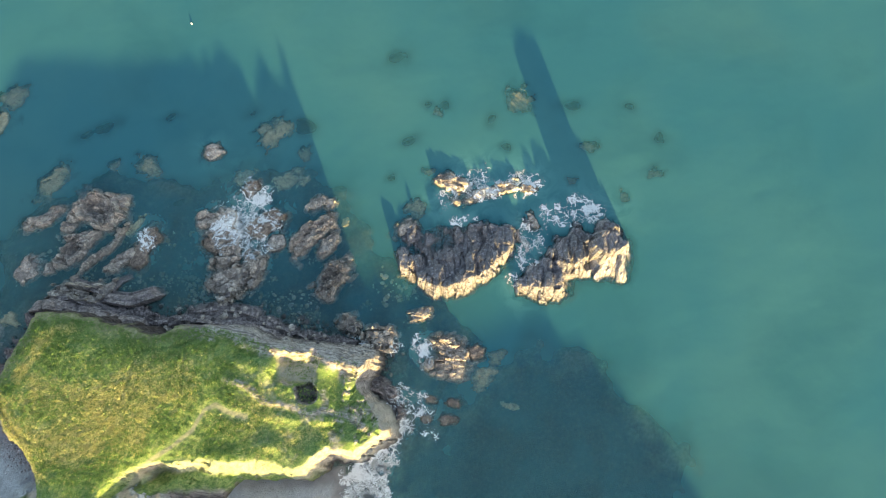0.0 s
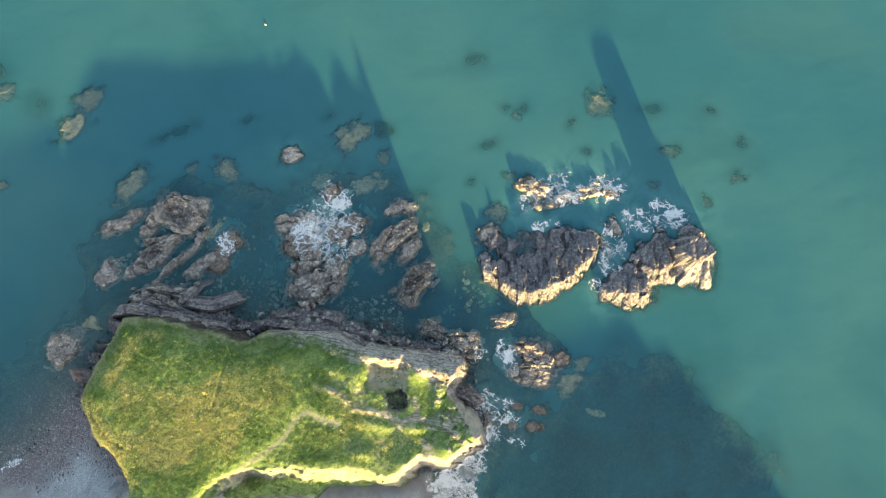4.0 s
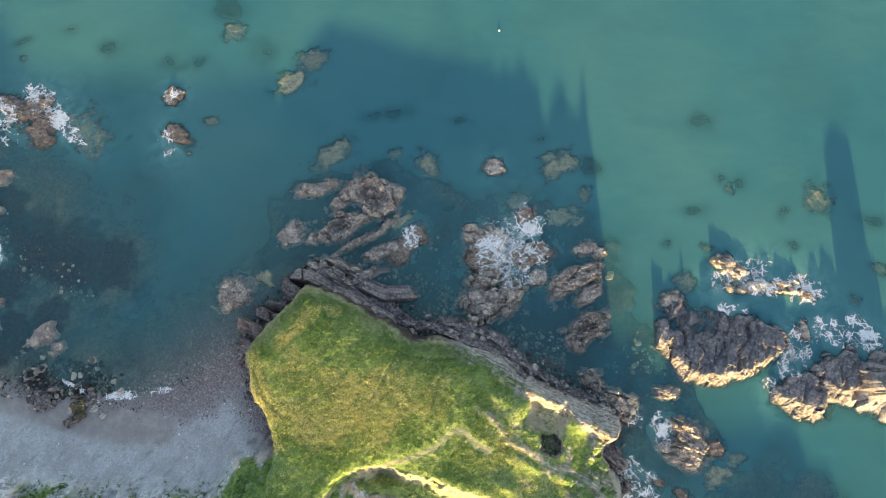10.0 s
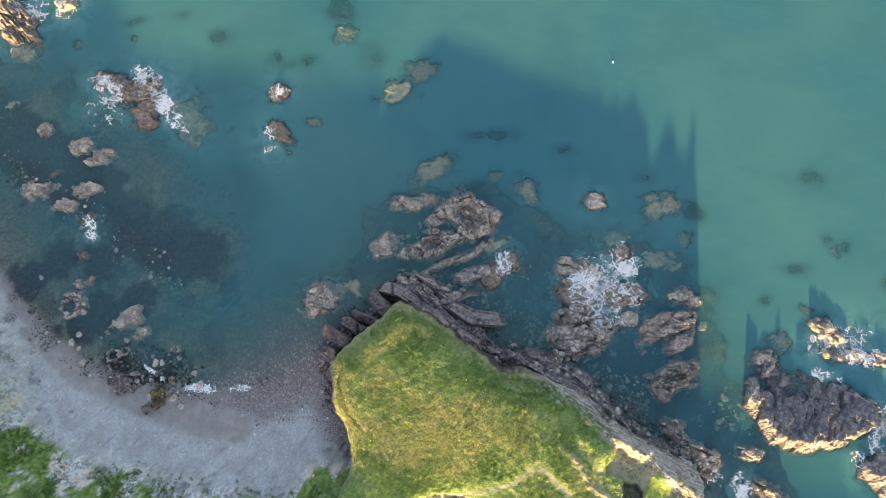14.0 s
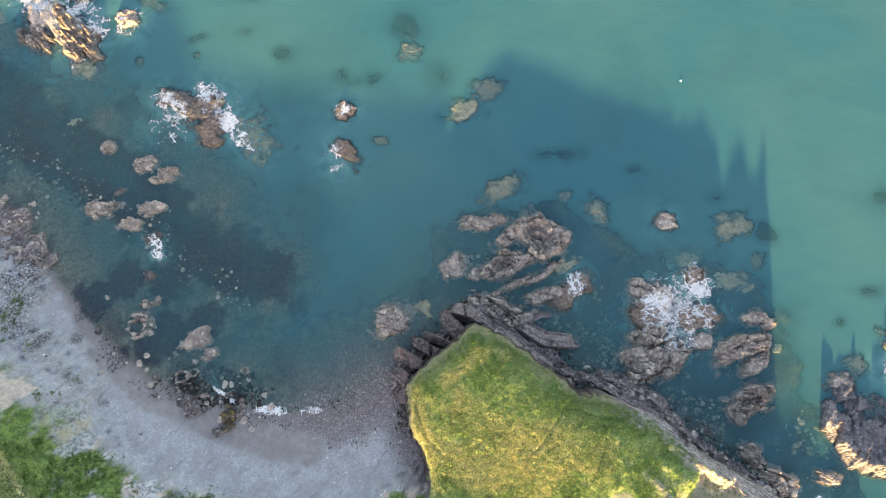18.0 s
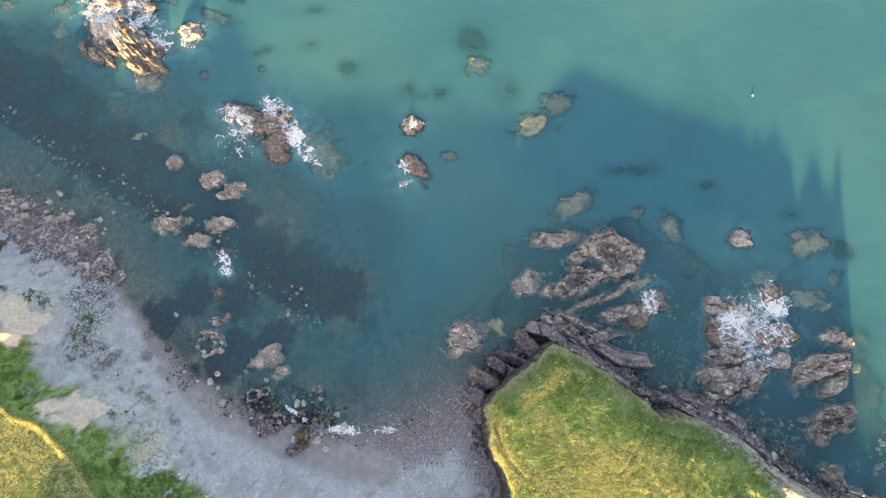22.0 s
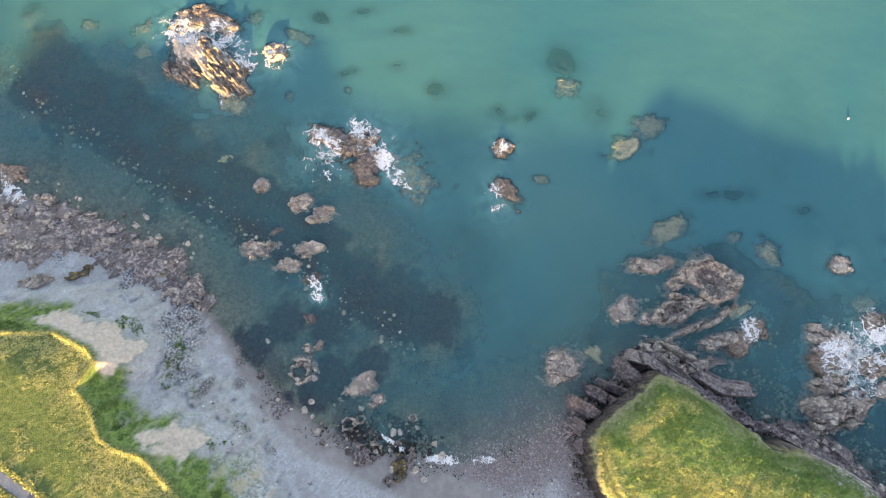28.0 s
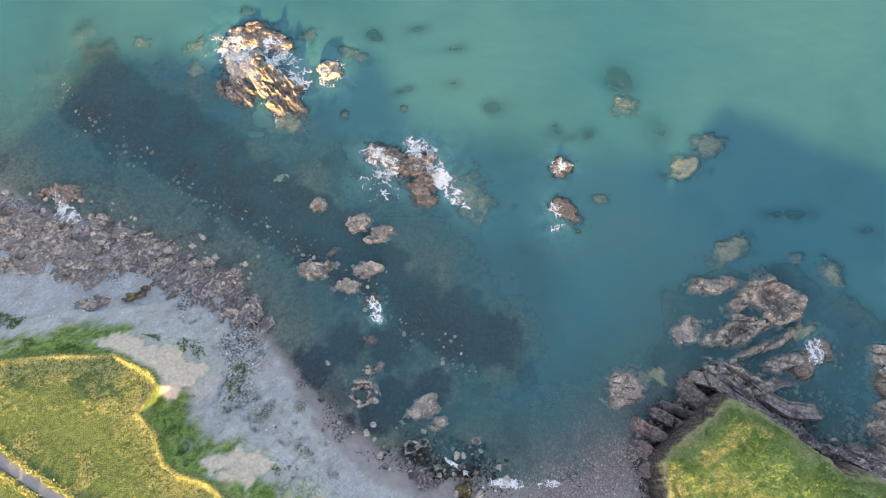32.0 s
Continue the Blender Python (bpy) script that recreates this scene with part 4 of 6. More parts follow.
def rock(style, x, y, length, width, turn, top):
    counter[0] += 1
    name, label = STYLES[style]
    split = style == "plate" or (style in ("tan", "ring", "slab", "crown") and length >= 6.0 and width >= 3.0 and top > 0.7)
    ob = new(name, rock_sheet(style, x, y, length * 1.12, width * 1.12, turn, top, counter[0], 0.16 if length < 5 else 0.2 if length < 9 else 0.26, split))
    ob.data.materials.append(ROCK["weed" if style == "deep" else style if style in ROCK else "tan"])
    if split:
        slabs(ob, ob.data.materials[0])
    return tagged(ob, label, "rock", "reef rocks" if top > 0 else "submerged rocks")


rock("tan", 17.9, 46.5, 8.0, 4.5, -34, 1.3)
rock("tan", 25.8, 41.9, 13.3, 3.0, 3, 1.1)
rock("foam", 35.1, 40.1, 4.0, 2.1, -18, 0.6)
rock("tan", 33.6, 32.3, 4.3, 1.9, -90, 0.9)
rock("tan", 3.9, 38.9, 5.7, 3.0, 21, 0.9)
rock("sub", 7.8, 43.3, 4.4, 4.0, -10, -0.2)
rock("sub", 13.6, 50.8, 3.4, 1.9, -28, -0.3)
rock("sub", 39.9, 62.9, 6.5, 5.0, -104, -0.3)
rock("sub", 19.4, 65.7, 2.2, 2.2, -14, -0.4)
rock("sub", 52.6, 46.8, 4.0, 2.7, -20, -0.4)
rock("sub", 56.6, 32.5, 3.6, 3.1, -23, -0.4)
rock("sub", 65.7, 35.6, 4.0, 2.1, -14, -0.45)
rock("sub", 45.5, 39.1, 2.9, 2.4, -19, -0.5)
rock("tan", 1.9, 17.9, 5.4, 2.8, -7, 1.0)
rock("tan", 6.0, 8.9, 8.6, 5.5, -16, 1.7)
rock("tan", 4.8, 4.4, 8.3, 4.2, -19, 1.3)
rock("foam", 11.8, 6.3, 3.8, 3.6, -8, 0.5)
rock("sub", 16.3, 4.1, 4.1, 2.8, -8, -0.3)
rock("sub", 11.5, -0.3, 4.1, 3.3, -7, -0.2)
rock("sub", 12.4, 1.5, 5.4, 2.5, -14, -0.15)
rock("foam", -0.8, -1.1, 2.7, 1.7, -21, 0.3)
rock("foam", 4.1, -3.2, 3.0, 2.0, -21, 0.4)
rock("foam", 1.5, -6.0, 3.7, 2.2, -17, 0.4)
rock("foam", -2.8, -4.8, 2.3, 1.5, -26, 0.3)
rock("sub", 16.1, -7.2, 4.3, 1.7, -27, -0.3)
rock("tan", -14.1, 19.4, 6.2, 4.5, -61, 2.0)
rock("tan", -8.6, 15.0, 6.6, 5.1, -10, 2.2)
rock("plate", -96.2, 39.3, 8.3, 5.9, 36, 1.2)
rock("sub", -89.7, 42.8, 4.6, 3.2, -13, 0.1)
rock("tan", -78.6, 64.8, 9.2, 3.2, 14, 0.8)
rock("sub", -75.4, 73.4, 8.7, 4.6, 33, -0.15)
rock("tan", -71.0, 63.5, 9.7, 3.5, 48, 1.7)
rock("ring", -65.5, 63.0, 10.0, 6.8, -41, 2.4)
rock("tan", -60.8, 64.0, 5.9, 4.0, -24, 1.2)
rock("ring", -72.9, 54.9, 8.9, 5.3, 39, 2.0)
rock("strata", -68.6, 56.3, 7.6, 2.4, 37, 1.2)
rock("strata", -69.4, 51.1, 9.7, 1.6, 35, 1.5)
rock("strata", -69.4, 51.0, 4.9, 1.2, 33, 1.2)
rock("strata", -61.6, 55.7, 6.4, 1.6, 46, 1.2)
rock("strata", -64.5, 53.0, 5.2, 1.2, 32, 1.1)
rock("tan", -61.8, 49.6, 9.5, 3.1, 24, 1.1)
rock("foam", -56.9, 51.1, 10.1, 5.0, 46, 0.9)
rock("sub", -57.6, 57.3, 6.7, 2.4, 37, 0.1)
rock("tan", -83.6, 53.6, 6.5, 4.0, 44, 0.3)
rock("tan", -79.1, 52.0, 2.8, 2.4, 30, 0.7)
rock("tan", -76.5, 45.9, 5.6, 3.4, -12, 1.5)
rock("strata", -72.0, 44.4, 7.6, 4.2, -26, 2.2)
rock("tan", -66.3, 43.6, 6.2, 2.1, 25, 1.2)
rock("tan", -39.5, 52.8, 7.3, 6.5, 7, 0.9)
rock("foam", -38.9, 47.9, 7.7, 5.1, 3, 1.1)
rock("tan", -38.6, 43.6, 6.5, 4.6, 19, 2.0)
rock("plate", -39.2, 38.4, 9.3, 7.2, 41, 2.5)
rock("tan", -33.8, 38.4, 8.2, 5.4, 61, 1.7)
rock("foam", -28.0, 48.9, 9.1, 4.6, 16, 1.3)
rock("foam", -29.5, 58.4, 5.3, 3.7, 38, 0.9)
rock("tan", -26.1, 43.7, 4.6, 3.1, 24, 0.5)
rock("sub", -20.9, 58.3, 7.8, 4.4, 11, -0.3)
rock("sub", -16.0, 57.3, 3.1, 1.9, 27, -0.3)
rock("sub", -30.6, 61.8, 5.8, 4.5, 10, -0.25)
rock("sub", -14.7, 63.7, 3.8, 2.9, -78, -0.5)
rock("tan", -20.3, 42.1, 7.9, 4.4, 50, 2.2)
rock("tan", -14.9, 44.3, 6.4, 3.9, 24, 2.1)
rock("tan", -14.6, 40.1, 6.4, 2.6, 38, 1.2)
rock("tan", -14.9, 50.6, 4.4, 3.2, 32, 0.8)
rock("tan", -11.9, 49.7, 2.8, 2.6, 27, 0.8)
rock("crown", -16.2, 31.1, 10.8, 5.1, 36, 2.6)
rock("sub", -9.4, 44.3, 2.3, 1.8, 34, -0.2)
rock("tan", -36.2, 70.4, 4.2, 4.0, 7, 0.6)
rock("sub", -20.6, 70.4, 9.3, 5.0, 44, -0.2)
rock("sub", -22.7, 73.5, 4.6, 2.4, 14, -0.3)
rock("sub", -52.3, 71.1, 6.3, 4.4, -47, -0.25)
rock("sub", -59.8, 74.0, 3.5, 2.4, 12, -0.45)
rock("sub", -81.7, 98.5, 6.8, 4.8, 10, -0.35)
rock("sub", -86.8, 92.5, 7.6, 5.4, 27, 0.02)
rock("sub", -102.0, 105.9, 5.0, 4.3, -0, -0.3)
rock("foam", -115.3, 88.3, 5.1, 3.6, 19, 0.6)
rock("foam", -113.4, 77.4, 7.7, 3.8, -39, 1.0)
rock("sub", -106.0, 81.6, 4.2, 2.5, 11, -0.2)
rock("foam", -157.0, 85.6, 9.0, 5.0, -12, 0.95)
rock("foam", -150.5, 84.6, 8.6, 6.2, 40, 1.15)
rock("foam", -147.6, 79.2, 8.4, 6.0, 84, 0.95)
rock("sub", -136.2, 78.8, 12.5, 8.6, -51, -0.15)
rock("tan", -161.7, 68.4, 4.8, 3.8, 25, 0.9)
rock("tan", -156.2, 66.3, 6.1, 3.3, 18, 0.9)
rock("tan", -168.9, 56.3, 6.6, 3.8, 12, 0.9)
rock("tan", -157.8, 57.9, 6.6, 3.0, 10, 0.7)
rock("tan", -161.5, 53.4, 4.7, 3.1, 4, 0.8)
rock("dark", -155.4, 51.2, 4.1, 2.1, 23, 0.5)
rock("foam", -171.5, 71.0, 2.7, 2.2, 49, 0.4)
rock("tan", -153.6, 34.9, 2.4, 1.8, 20, 0.7)
rock("ring", -154.2, 29.8, 5.4, 4.6, 43, 0.9)
rock("tan", -151.3, 36.1, 2.3, 1.3, 61, 0.5)
rock("tan", -139.5, 28.7, 4.9, 3.2, 50, 0.5)
rock("tan", -136.4, 25.8, 3.2, 2.2, 30, 0.5)
rock("ring", -127.8, 23.4, 1.9, 1.5, 10, 0.4)
rock("dark", -154.4, 42.0, 2.8, 1.8, -20, 0.5)
rock("ring", -141.8, 19.8, 3.3, 2.7, 45, 0.6)
rock("ring", -139.2, 21.5, 2.2, 2.0, 35, 0.6)
rock("crag", -137.4, 13.3, 7.1, 5.7, 98, 1.8)
rock("lichen", -128.8, 12.4, 5.5, 3.6, 90, 1.7)
rock("crag", -126.9, 14.9, 4.3, 2.0, 96, 1.2)
rock("crag", -130.7, 9.6, 3.4, 2.4, 29, 1.4)
rock("foam", -198.0, 112.4, 10.8, 5.4, 29, 0.5)
rock("foam", -192.0, 111.8, 10.5, 5.9, -12, 0.7)
rock("slab", -196.9, 98.6, 10.7, 7.0, -37, 1.2)
rock("slab", -187.8, 99.0, 16.6, 6.6, -39, 2.3)
rock("dark", -193.4, 106.1, 3.3, 2.7, -27, 1.7)
rock("foam", -182.8, 100.3, 3.8, 2.9, -16, 0.7)
rock("sub", -182.8, 91.6, 7.5, 4.8, -11, 0.0)
rock("tan", -175.3, 106.0, 5.1, 4.8, 18, 1.2)
rock("sub", -210.2, 108.6, 5.2, 3.7, 21, -0.3)
rock("sub", -208.7, 102.5, 4.3, 3.9, 43, -0.3)
rock("sub", -224.3, 107.9, 4.4, 2.9, 3, -0.35)
rock("sub", -182.4, 115.0, 5.0, 3.1, 22, -0.3)
rock("sub", -169.7, 111.1, 7.5, 2.6, -15, -0.3)
rock("sub", -155.3, 98.5, 1.9, 1.7, 7, -0.4)
rock("sub", -181.9, 76.9, 3.6, 1.9, 21, -0.1)
rock("sub", -169.5, 95.1, 1.7, 2.2, 27, -0.3)
rock("tan", -171.9, 71.5, 3.1, 2.7, 40, 0.4)
rock("sub", -199.2, 119.6, 3.5, 2.4, -4, -0.4)
rock("tan", -235.1, 54.8, 14.9, 7.7, 2, 1.3)
rock("plate", -232.6, 51.6, 7.2, 4.3, 37, 1.5)
rock("foam", -234.1, 65.8, 9.3, 4.6, 12, 0.8)
rock("tan", -223.3, 48.7, 9.9, 5.1, 30, 1.6)
rock("tan", -223.0, 60.4, 7.0, 4.0, 10, 1.1)
rock("tan", -221.6, 54.1, 6.5, 3.1, 22, 1.3)
rock("plate", -212.4, 55.5, 7.4, 3.6, 27, 1.6)
rock("tan", -207.1, 56.1, 3.7, 3.2, 16, 1.1)
rock("strata", -215.0, 51.5, 9.4, 2.6, 35, 1.3)
rock("tan", -205.7, 51.9, 5.5, 2.8, 31, 1.3)
rock("strata", -196.8, 53.0, 9.4, 3.3, 30, 1.2)
rock("plate", -190.7, 48.6, 5.9, 3.6, 34, 1.7)
rock("strata", -199.6, 50.1, 6.9, 2.8, 30, 1.0)
rock("tan", -187.5, 42.9, 4.8, 2.8, 37, 0.9)
rock("ring", -182.3, 45.6, 4.8, 2.2, -42, 0.8)
rock("ring", -182.4, 40.4, 4.8, 3.8, 27, 0.9)
rock("lichen", -209.1, 44.4, 5.1, 2.3, 29, 1.4)
rock("strata", -218.9, 40.9, 8.0, 3.8, 25, 1.5)
rock("dark", -188.7, 52.4, 8.1, 1.6, -20, 0.6)
rock("tan", -239.0, 47.0, 8.2, 4.1, 2, 1.2)
rock("tan", -247.6, 55.0, 7.3, 7.1, -5, 1.2)
rock("foam", -246.3, 60.2, 10.5, 2.8, -0, 0.6)
rock("plate", -239.7, 55.0, 5.9, 3.3, 40, 1.7)
rock("strata", -181.1, 44.7, 4.8, 1.6, -25, 0.7)
rock("tan", -140.5, 28.9, 7.8, 2.7, 47, 0.5)
rock("dark", -166.1, 60.9, 3.0, 1.1, 36, 0.4)
rock("deep", 15.5, 83.4, 7.2, 6.6, -16, -1.0)
rock("deep", 65.2, 54.1, 5.4, 4.2, -9, -1.0)
rock("deep", 69.7, 44.0, 6.0, 5.0, -13, -1.0)
rock("deep", 33.2, 51.7, 5.0, 4.1, -16, -0.9)
rock("deep", 21.6, 66.8, 5.4, 4.8, -6, -1.0)
rock("deep", 65.5, 37.1, 4.2, 3.3, -8, -1.0)
rock("deep", -60.9, 84.0, 11.0, 4.7, 12, -0.9)
rock("deep", -115.2, 95.8, 7.1, 3.7, 12, -1.1)
rock("deep", 13.5, 82.8, 7.0, 5.9, 13, -1.1)
rock("deep", 17.7, 68.2, 5.3, 5.2, 15, -1.1)
rock("deep", 4.2, 52.3, 4.5, 3.3, 14, -1.0)
rock("deep", -145.1, 116.1, 12.9, 4.8, 17, -1.0)
rock("deep", -155.0, 120.1, 8.7, 4.3, 20, -1.1)
rock("deep", -145.2, 106.3, 12.8, 5.6, 20, -1.1)
rock("deep", -103.7, 111.9, 12.1, 10.4, -11, -0.9)
rock("deep", -93.6, 100.5, 9.8, 9.1, 20, -0.9)
rock("deep", -65.0, 83.7, 9.3, 4.2, 14, -0.9)
rock("deep", -117.8, 97.2, 6.8, 6.0, 11, -1.0)
rock("deep", -110.1, 97.2, 5.9, 5.5, 20, -1.0)
rock("deep", -166.0, 117.0, 11.0, 5.5, -18, -0.8)
rock("deep", -156.0, 103.0, 9.0, 5.0, 15, -0.9)
rock("deep", -134.0, 101.0, 10.0, 6.0, -10, -1.0)
rock("deep", -47.0, 60.5, 7.0, 4.0, 10, -0.8)
rock("deep", -13.0, 71.0, 6.0, 7.0, 70, -0.8)
rock("deep", -24.5, 78.0, 8.0, 5.0, 20, -0.8)
rock("deep", -45.0, 82.0, 9.0, 4.0, 5, -0.9)
rock("deep", 32.0, 60.0, 6.0, 5.0, 30, -0.9)
rock("deep", 52.0, 58.0, 9.0, 5.0, -20, -1.0)
rock("deep", 10.0, 60.0, 8.0, 5.0, 10, -1.0)


# ---- two sea stacks: each a group of buttresses, split by gullies ----
def buttress(name, outline, top, crest, dip, south, seed, dark, material):
    """One buttress: a top that dips to the north from its crest, dark with lichen and painted-in shade, over steep
    uncovered sides.
    """
    xs, ys = [p[0] for p in outline], [p[1] for p in outline]
    x, y = np.meshgrid(np.arange(min(xs) - 2.5, max(xs) + 2.5, 0.2), np.arange(min(ys) - 2.5, max(ys) + 2.5, 0.2))
    big, mid, fine = blocks(x, y, 2.1, seed, 2.6, 1.35), blocks(x, y, 0.9, seed + 3, 2.4, 1.35), blocks(x, y, 0.45, seed + 6, 1.5, 1.0)
    d = inside(outline, x, y) + 0.8 * fbm(x / 2.5, y / 2.5, seed + 9, 4) + 0.7 * big + 0.3 * mid
    gully = step(0.30, 0.05, np.abs(vnoise((x - 0.25 * y) / 3.6 + 0.5 * vnoise(x / 3, y / 3, seed + 51), (y + 0.25 * x) / 8.0, seed + 50))) * step(0.3, 1.5, d)
    cap = top - dip * (y - crest) + (0.95 if top < 8 else 0.4) * big + 0.55 * mid + 0.18 * fine - (0.9 if top < 8 else 0.3) * gully
    steep = south + (max(2.4, 0.7 * south) - south) * step(crest - 2.0, crest + 3.0, y)
    side = -0.5 + steep * d + 0.9 * big + 0.55 * mid + 0.2 * fine - 0.35 * gully
    z = np.where(d > 0, np.minimum(cap, side), np.minimum(-0.5 + 1.3 * d, cap))
    keep = d > -2.0
    mark(x[keep], y[keep], z[keep])
    # dark lichen on the top, deepened to paint its shade against the sides
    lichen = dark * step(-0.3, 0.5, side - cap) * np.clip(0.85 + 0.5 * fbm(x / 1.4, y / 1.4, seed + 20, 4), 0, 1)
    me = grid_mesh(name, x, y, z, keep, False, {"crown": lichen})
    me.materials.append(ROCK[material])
    return me


def sea_stack(label, parts):
    stack = tagged(new("sea_stack"), label, "sea stack", "sea stacks")
    stack.location = (parts[0][1][0][0], parts[0][1][0][1], -2)
    bpy.context.view_layer.update()
    for name, outline, top, crest, dip, south, dark, material in parts:
        counter[0] += 1
        part = new(name, buttress(name, outline, top, crest, dip, south, counter[0], dark, material))
        part.parent, part.matrix_parent_inverse = stack, Matrix.Translation(stack.location).inverted()
    return stack


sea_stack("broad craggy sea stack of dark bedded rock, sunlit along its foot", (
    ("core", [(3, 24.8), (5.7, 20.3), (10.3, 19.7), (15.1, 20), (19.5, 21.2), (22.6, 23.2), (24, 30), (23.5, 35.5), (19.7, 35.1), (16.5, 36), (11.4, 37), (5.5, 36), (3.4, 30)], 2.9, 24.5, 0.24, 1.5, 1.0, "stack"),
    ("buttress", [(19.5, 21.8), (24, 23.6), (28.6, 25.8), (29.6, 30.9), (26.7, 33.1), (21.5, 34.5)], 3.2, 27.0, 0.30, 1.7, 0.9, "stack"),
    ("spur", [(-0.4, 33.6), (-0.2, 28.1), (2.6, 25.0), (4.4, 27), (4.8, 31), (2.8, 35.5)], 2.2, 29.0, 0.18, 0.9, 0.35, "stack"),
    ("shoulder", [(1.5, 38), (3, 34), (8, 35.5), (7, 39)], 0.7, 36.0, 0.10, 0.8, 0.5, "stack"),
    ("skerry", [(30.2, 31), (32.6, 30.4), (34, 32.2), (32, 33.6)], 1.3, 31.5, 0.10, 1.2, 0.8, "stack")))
sea_stack("tall jagged sea stack with its southern face coloured pale as if sunlit", (
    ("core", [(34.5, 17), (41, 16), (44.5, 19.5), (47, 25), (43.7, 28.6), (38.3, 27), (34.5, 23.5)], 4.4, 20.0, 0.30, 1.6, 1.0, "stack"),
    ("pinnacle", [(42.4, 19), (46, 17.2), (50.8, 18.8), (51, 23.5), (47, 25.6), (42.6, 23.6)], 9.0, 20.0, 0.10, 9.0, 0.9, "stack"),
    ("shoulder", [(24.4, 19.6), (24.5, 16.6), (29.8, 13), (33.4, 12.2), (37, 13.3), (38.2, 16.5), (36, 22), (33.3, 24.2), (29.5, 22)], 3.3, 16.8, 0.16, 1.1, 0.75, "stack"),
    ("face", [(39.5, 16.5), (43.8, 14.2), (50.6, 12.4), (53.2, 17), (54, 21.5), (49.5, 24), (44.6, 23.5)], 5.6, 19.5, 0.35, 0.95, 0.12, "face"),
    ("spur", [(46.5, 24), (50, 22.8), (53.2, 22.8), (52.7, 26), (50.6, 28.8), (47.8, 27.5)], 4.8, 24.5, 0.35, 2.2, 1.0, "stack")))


# ---- broken ledges: bedrock that runs along the shore ----
def ledge(name, label, line, half, top, material, lie, seed, gap=0.28, block=1.8):
    xs, ys = [p[0] for p in line], [p[1] for p in line]
    x, y = np.meshgrid(np.arange(min(xs) - half * 1.6, max(xs) + half * 1.6, gap), np.arange(min(ys) - half * 1.6, max(ys) + half * 1.6, gap))
    b1, b2, b3 = blocks(x, y, block, seed, 2.0, lie), blocks(x, y, 0.40 * block, seed + 2, 2.6, lie), blocks(x, y, 0.5, seed + 4, 1.5, lie + 0.4)
    d = line_distance(line, x, y) / half + 0.45 * fbm(x / (1.1 * half), y / (1.1 * half), seed, 4) - 0.30 * b1 - 0.12 * b2
    f = step(1.0, 0.35, d)
    base = shore_z(x, y) - 0.5
    z = base + (np.maximum(base, -0.5) + 0.5 + top * (0.75 + 0.5 * fbm(x / 5, y / 5, seed + 8, 3)) - base) * f + (0.95 * top * b1 + 0.34 * top * b2 + 0.12 * b3) * step(0.05, 0.5, f)
    mark(x, y, np.where(f > 0.02, z, -50))
    ob = new(name, grid_mesh(name, x, y, z, f > 0.02))
    ob.data.materials.append(ROCK[material])
    return tagged(ob, label, "rock ledge", kind="structure")


ledge("ledge_1", "broken grey-brown ledges of bedrock along the shingle beach", [(-268, 65), (-250, 58), (-236, 54), (-222, 53.5)], 9.0, 0.95, "ledge", radians(50), 301, block=3.0)
ledge("ledge_2", "broken grey-brown ledges of bedrock along the shingle beach", [(-222, 55), (-208, 53), (-196, 50), (-187, 46), (-181, 42)], 6.6, 0.85, "ledge", radians(50), 311, block=2.8)
ledge("ledge_3", "dark bedded ledges at the foot of the headland", [(-84, 41.5), (-74, 41.6), (-66, 38.2), (-58, 34.4), (-52, 31.8)], 2.4, 0.5, "crag", STRIKE, 321, block=1.2)
ledge("ledge_4", "dark bedded ledges at the foot of the headland", [(-50, 32.2), (-42, 30.6), (-34, 26.6), (-26, 21.4), (-18, 16.8), (-12, 12.4)], 2.6, 0.45, "crag", STRIKE, 331, block=1.2)
ledge("ledge_5", "dark jagged crags below the headland's western side", [(-94, 24), (-92.5, 28), (-89.5, 32), (-85, 36.6), (-82.5, 39.5)], 2.2, 0.8, "crag", radians(50), 341, block=1.2)
ledge("ledge_6", "dark weedy ledges at the tip of the headland", [(-12, 8), (-9.5, 3), (-9, -3)], 2.6, 1.6, "dark", STRIKE, 351)
ledge("ledge_7", "low brown ledges round a broken reef", [(-36, 53), (-38, 46), (-40, 40)], 4.5, 0.5, "tan", radians(60), 361)
ledge("ledge_8", "tan reef of tilted slabs with foam along its edge", [(-198, 106), (-192, 103), (-186, 98)], 7.0, 0.6, "tan", radians(-38), 381)
ledge("ledge_9", "brown reef awash in the open bay", [(-156, 85), (-149, 83), (-147, 79)], 5.0, 0.5, "dark", radians(-30), 391)

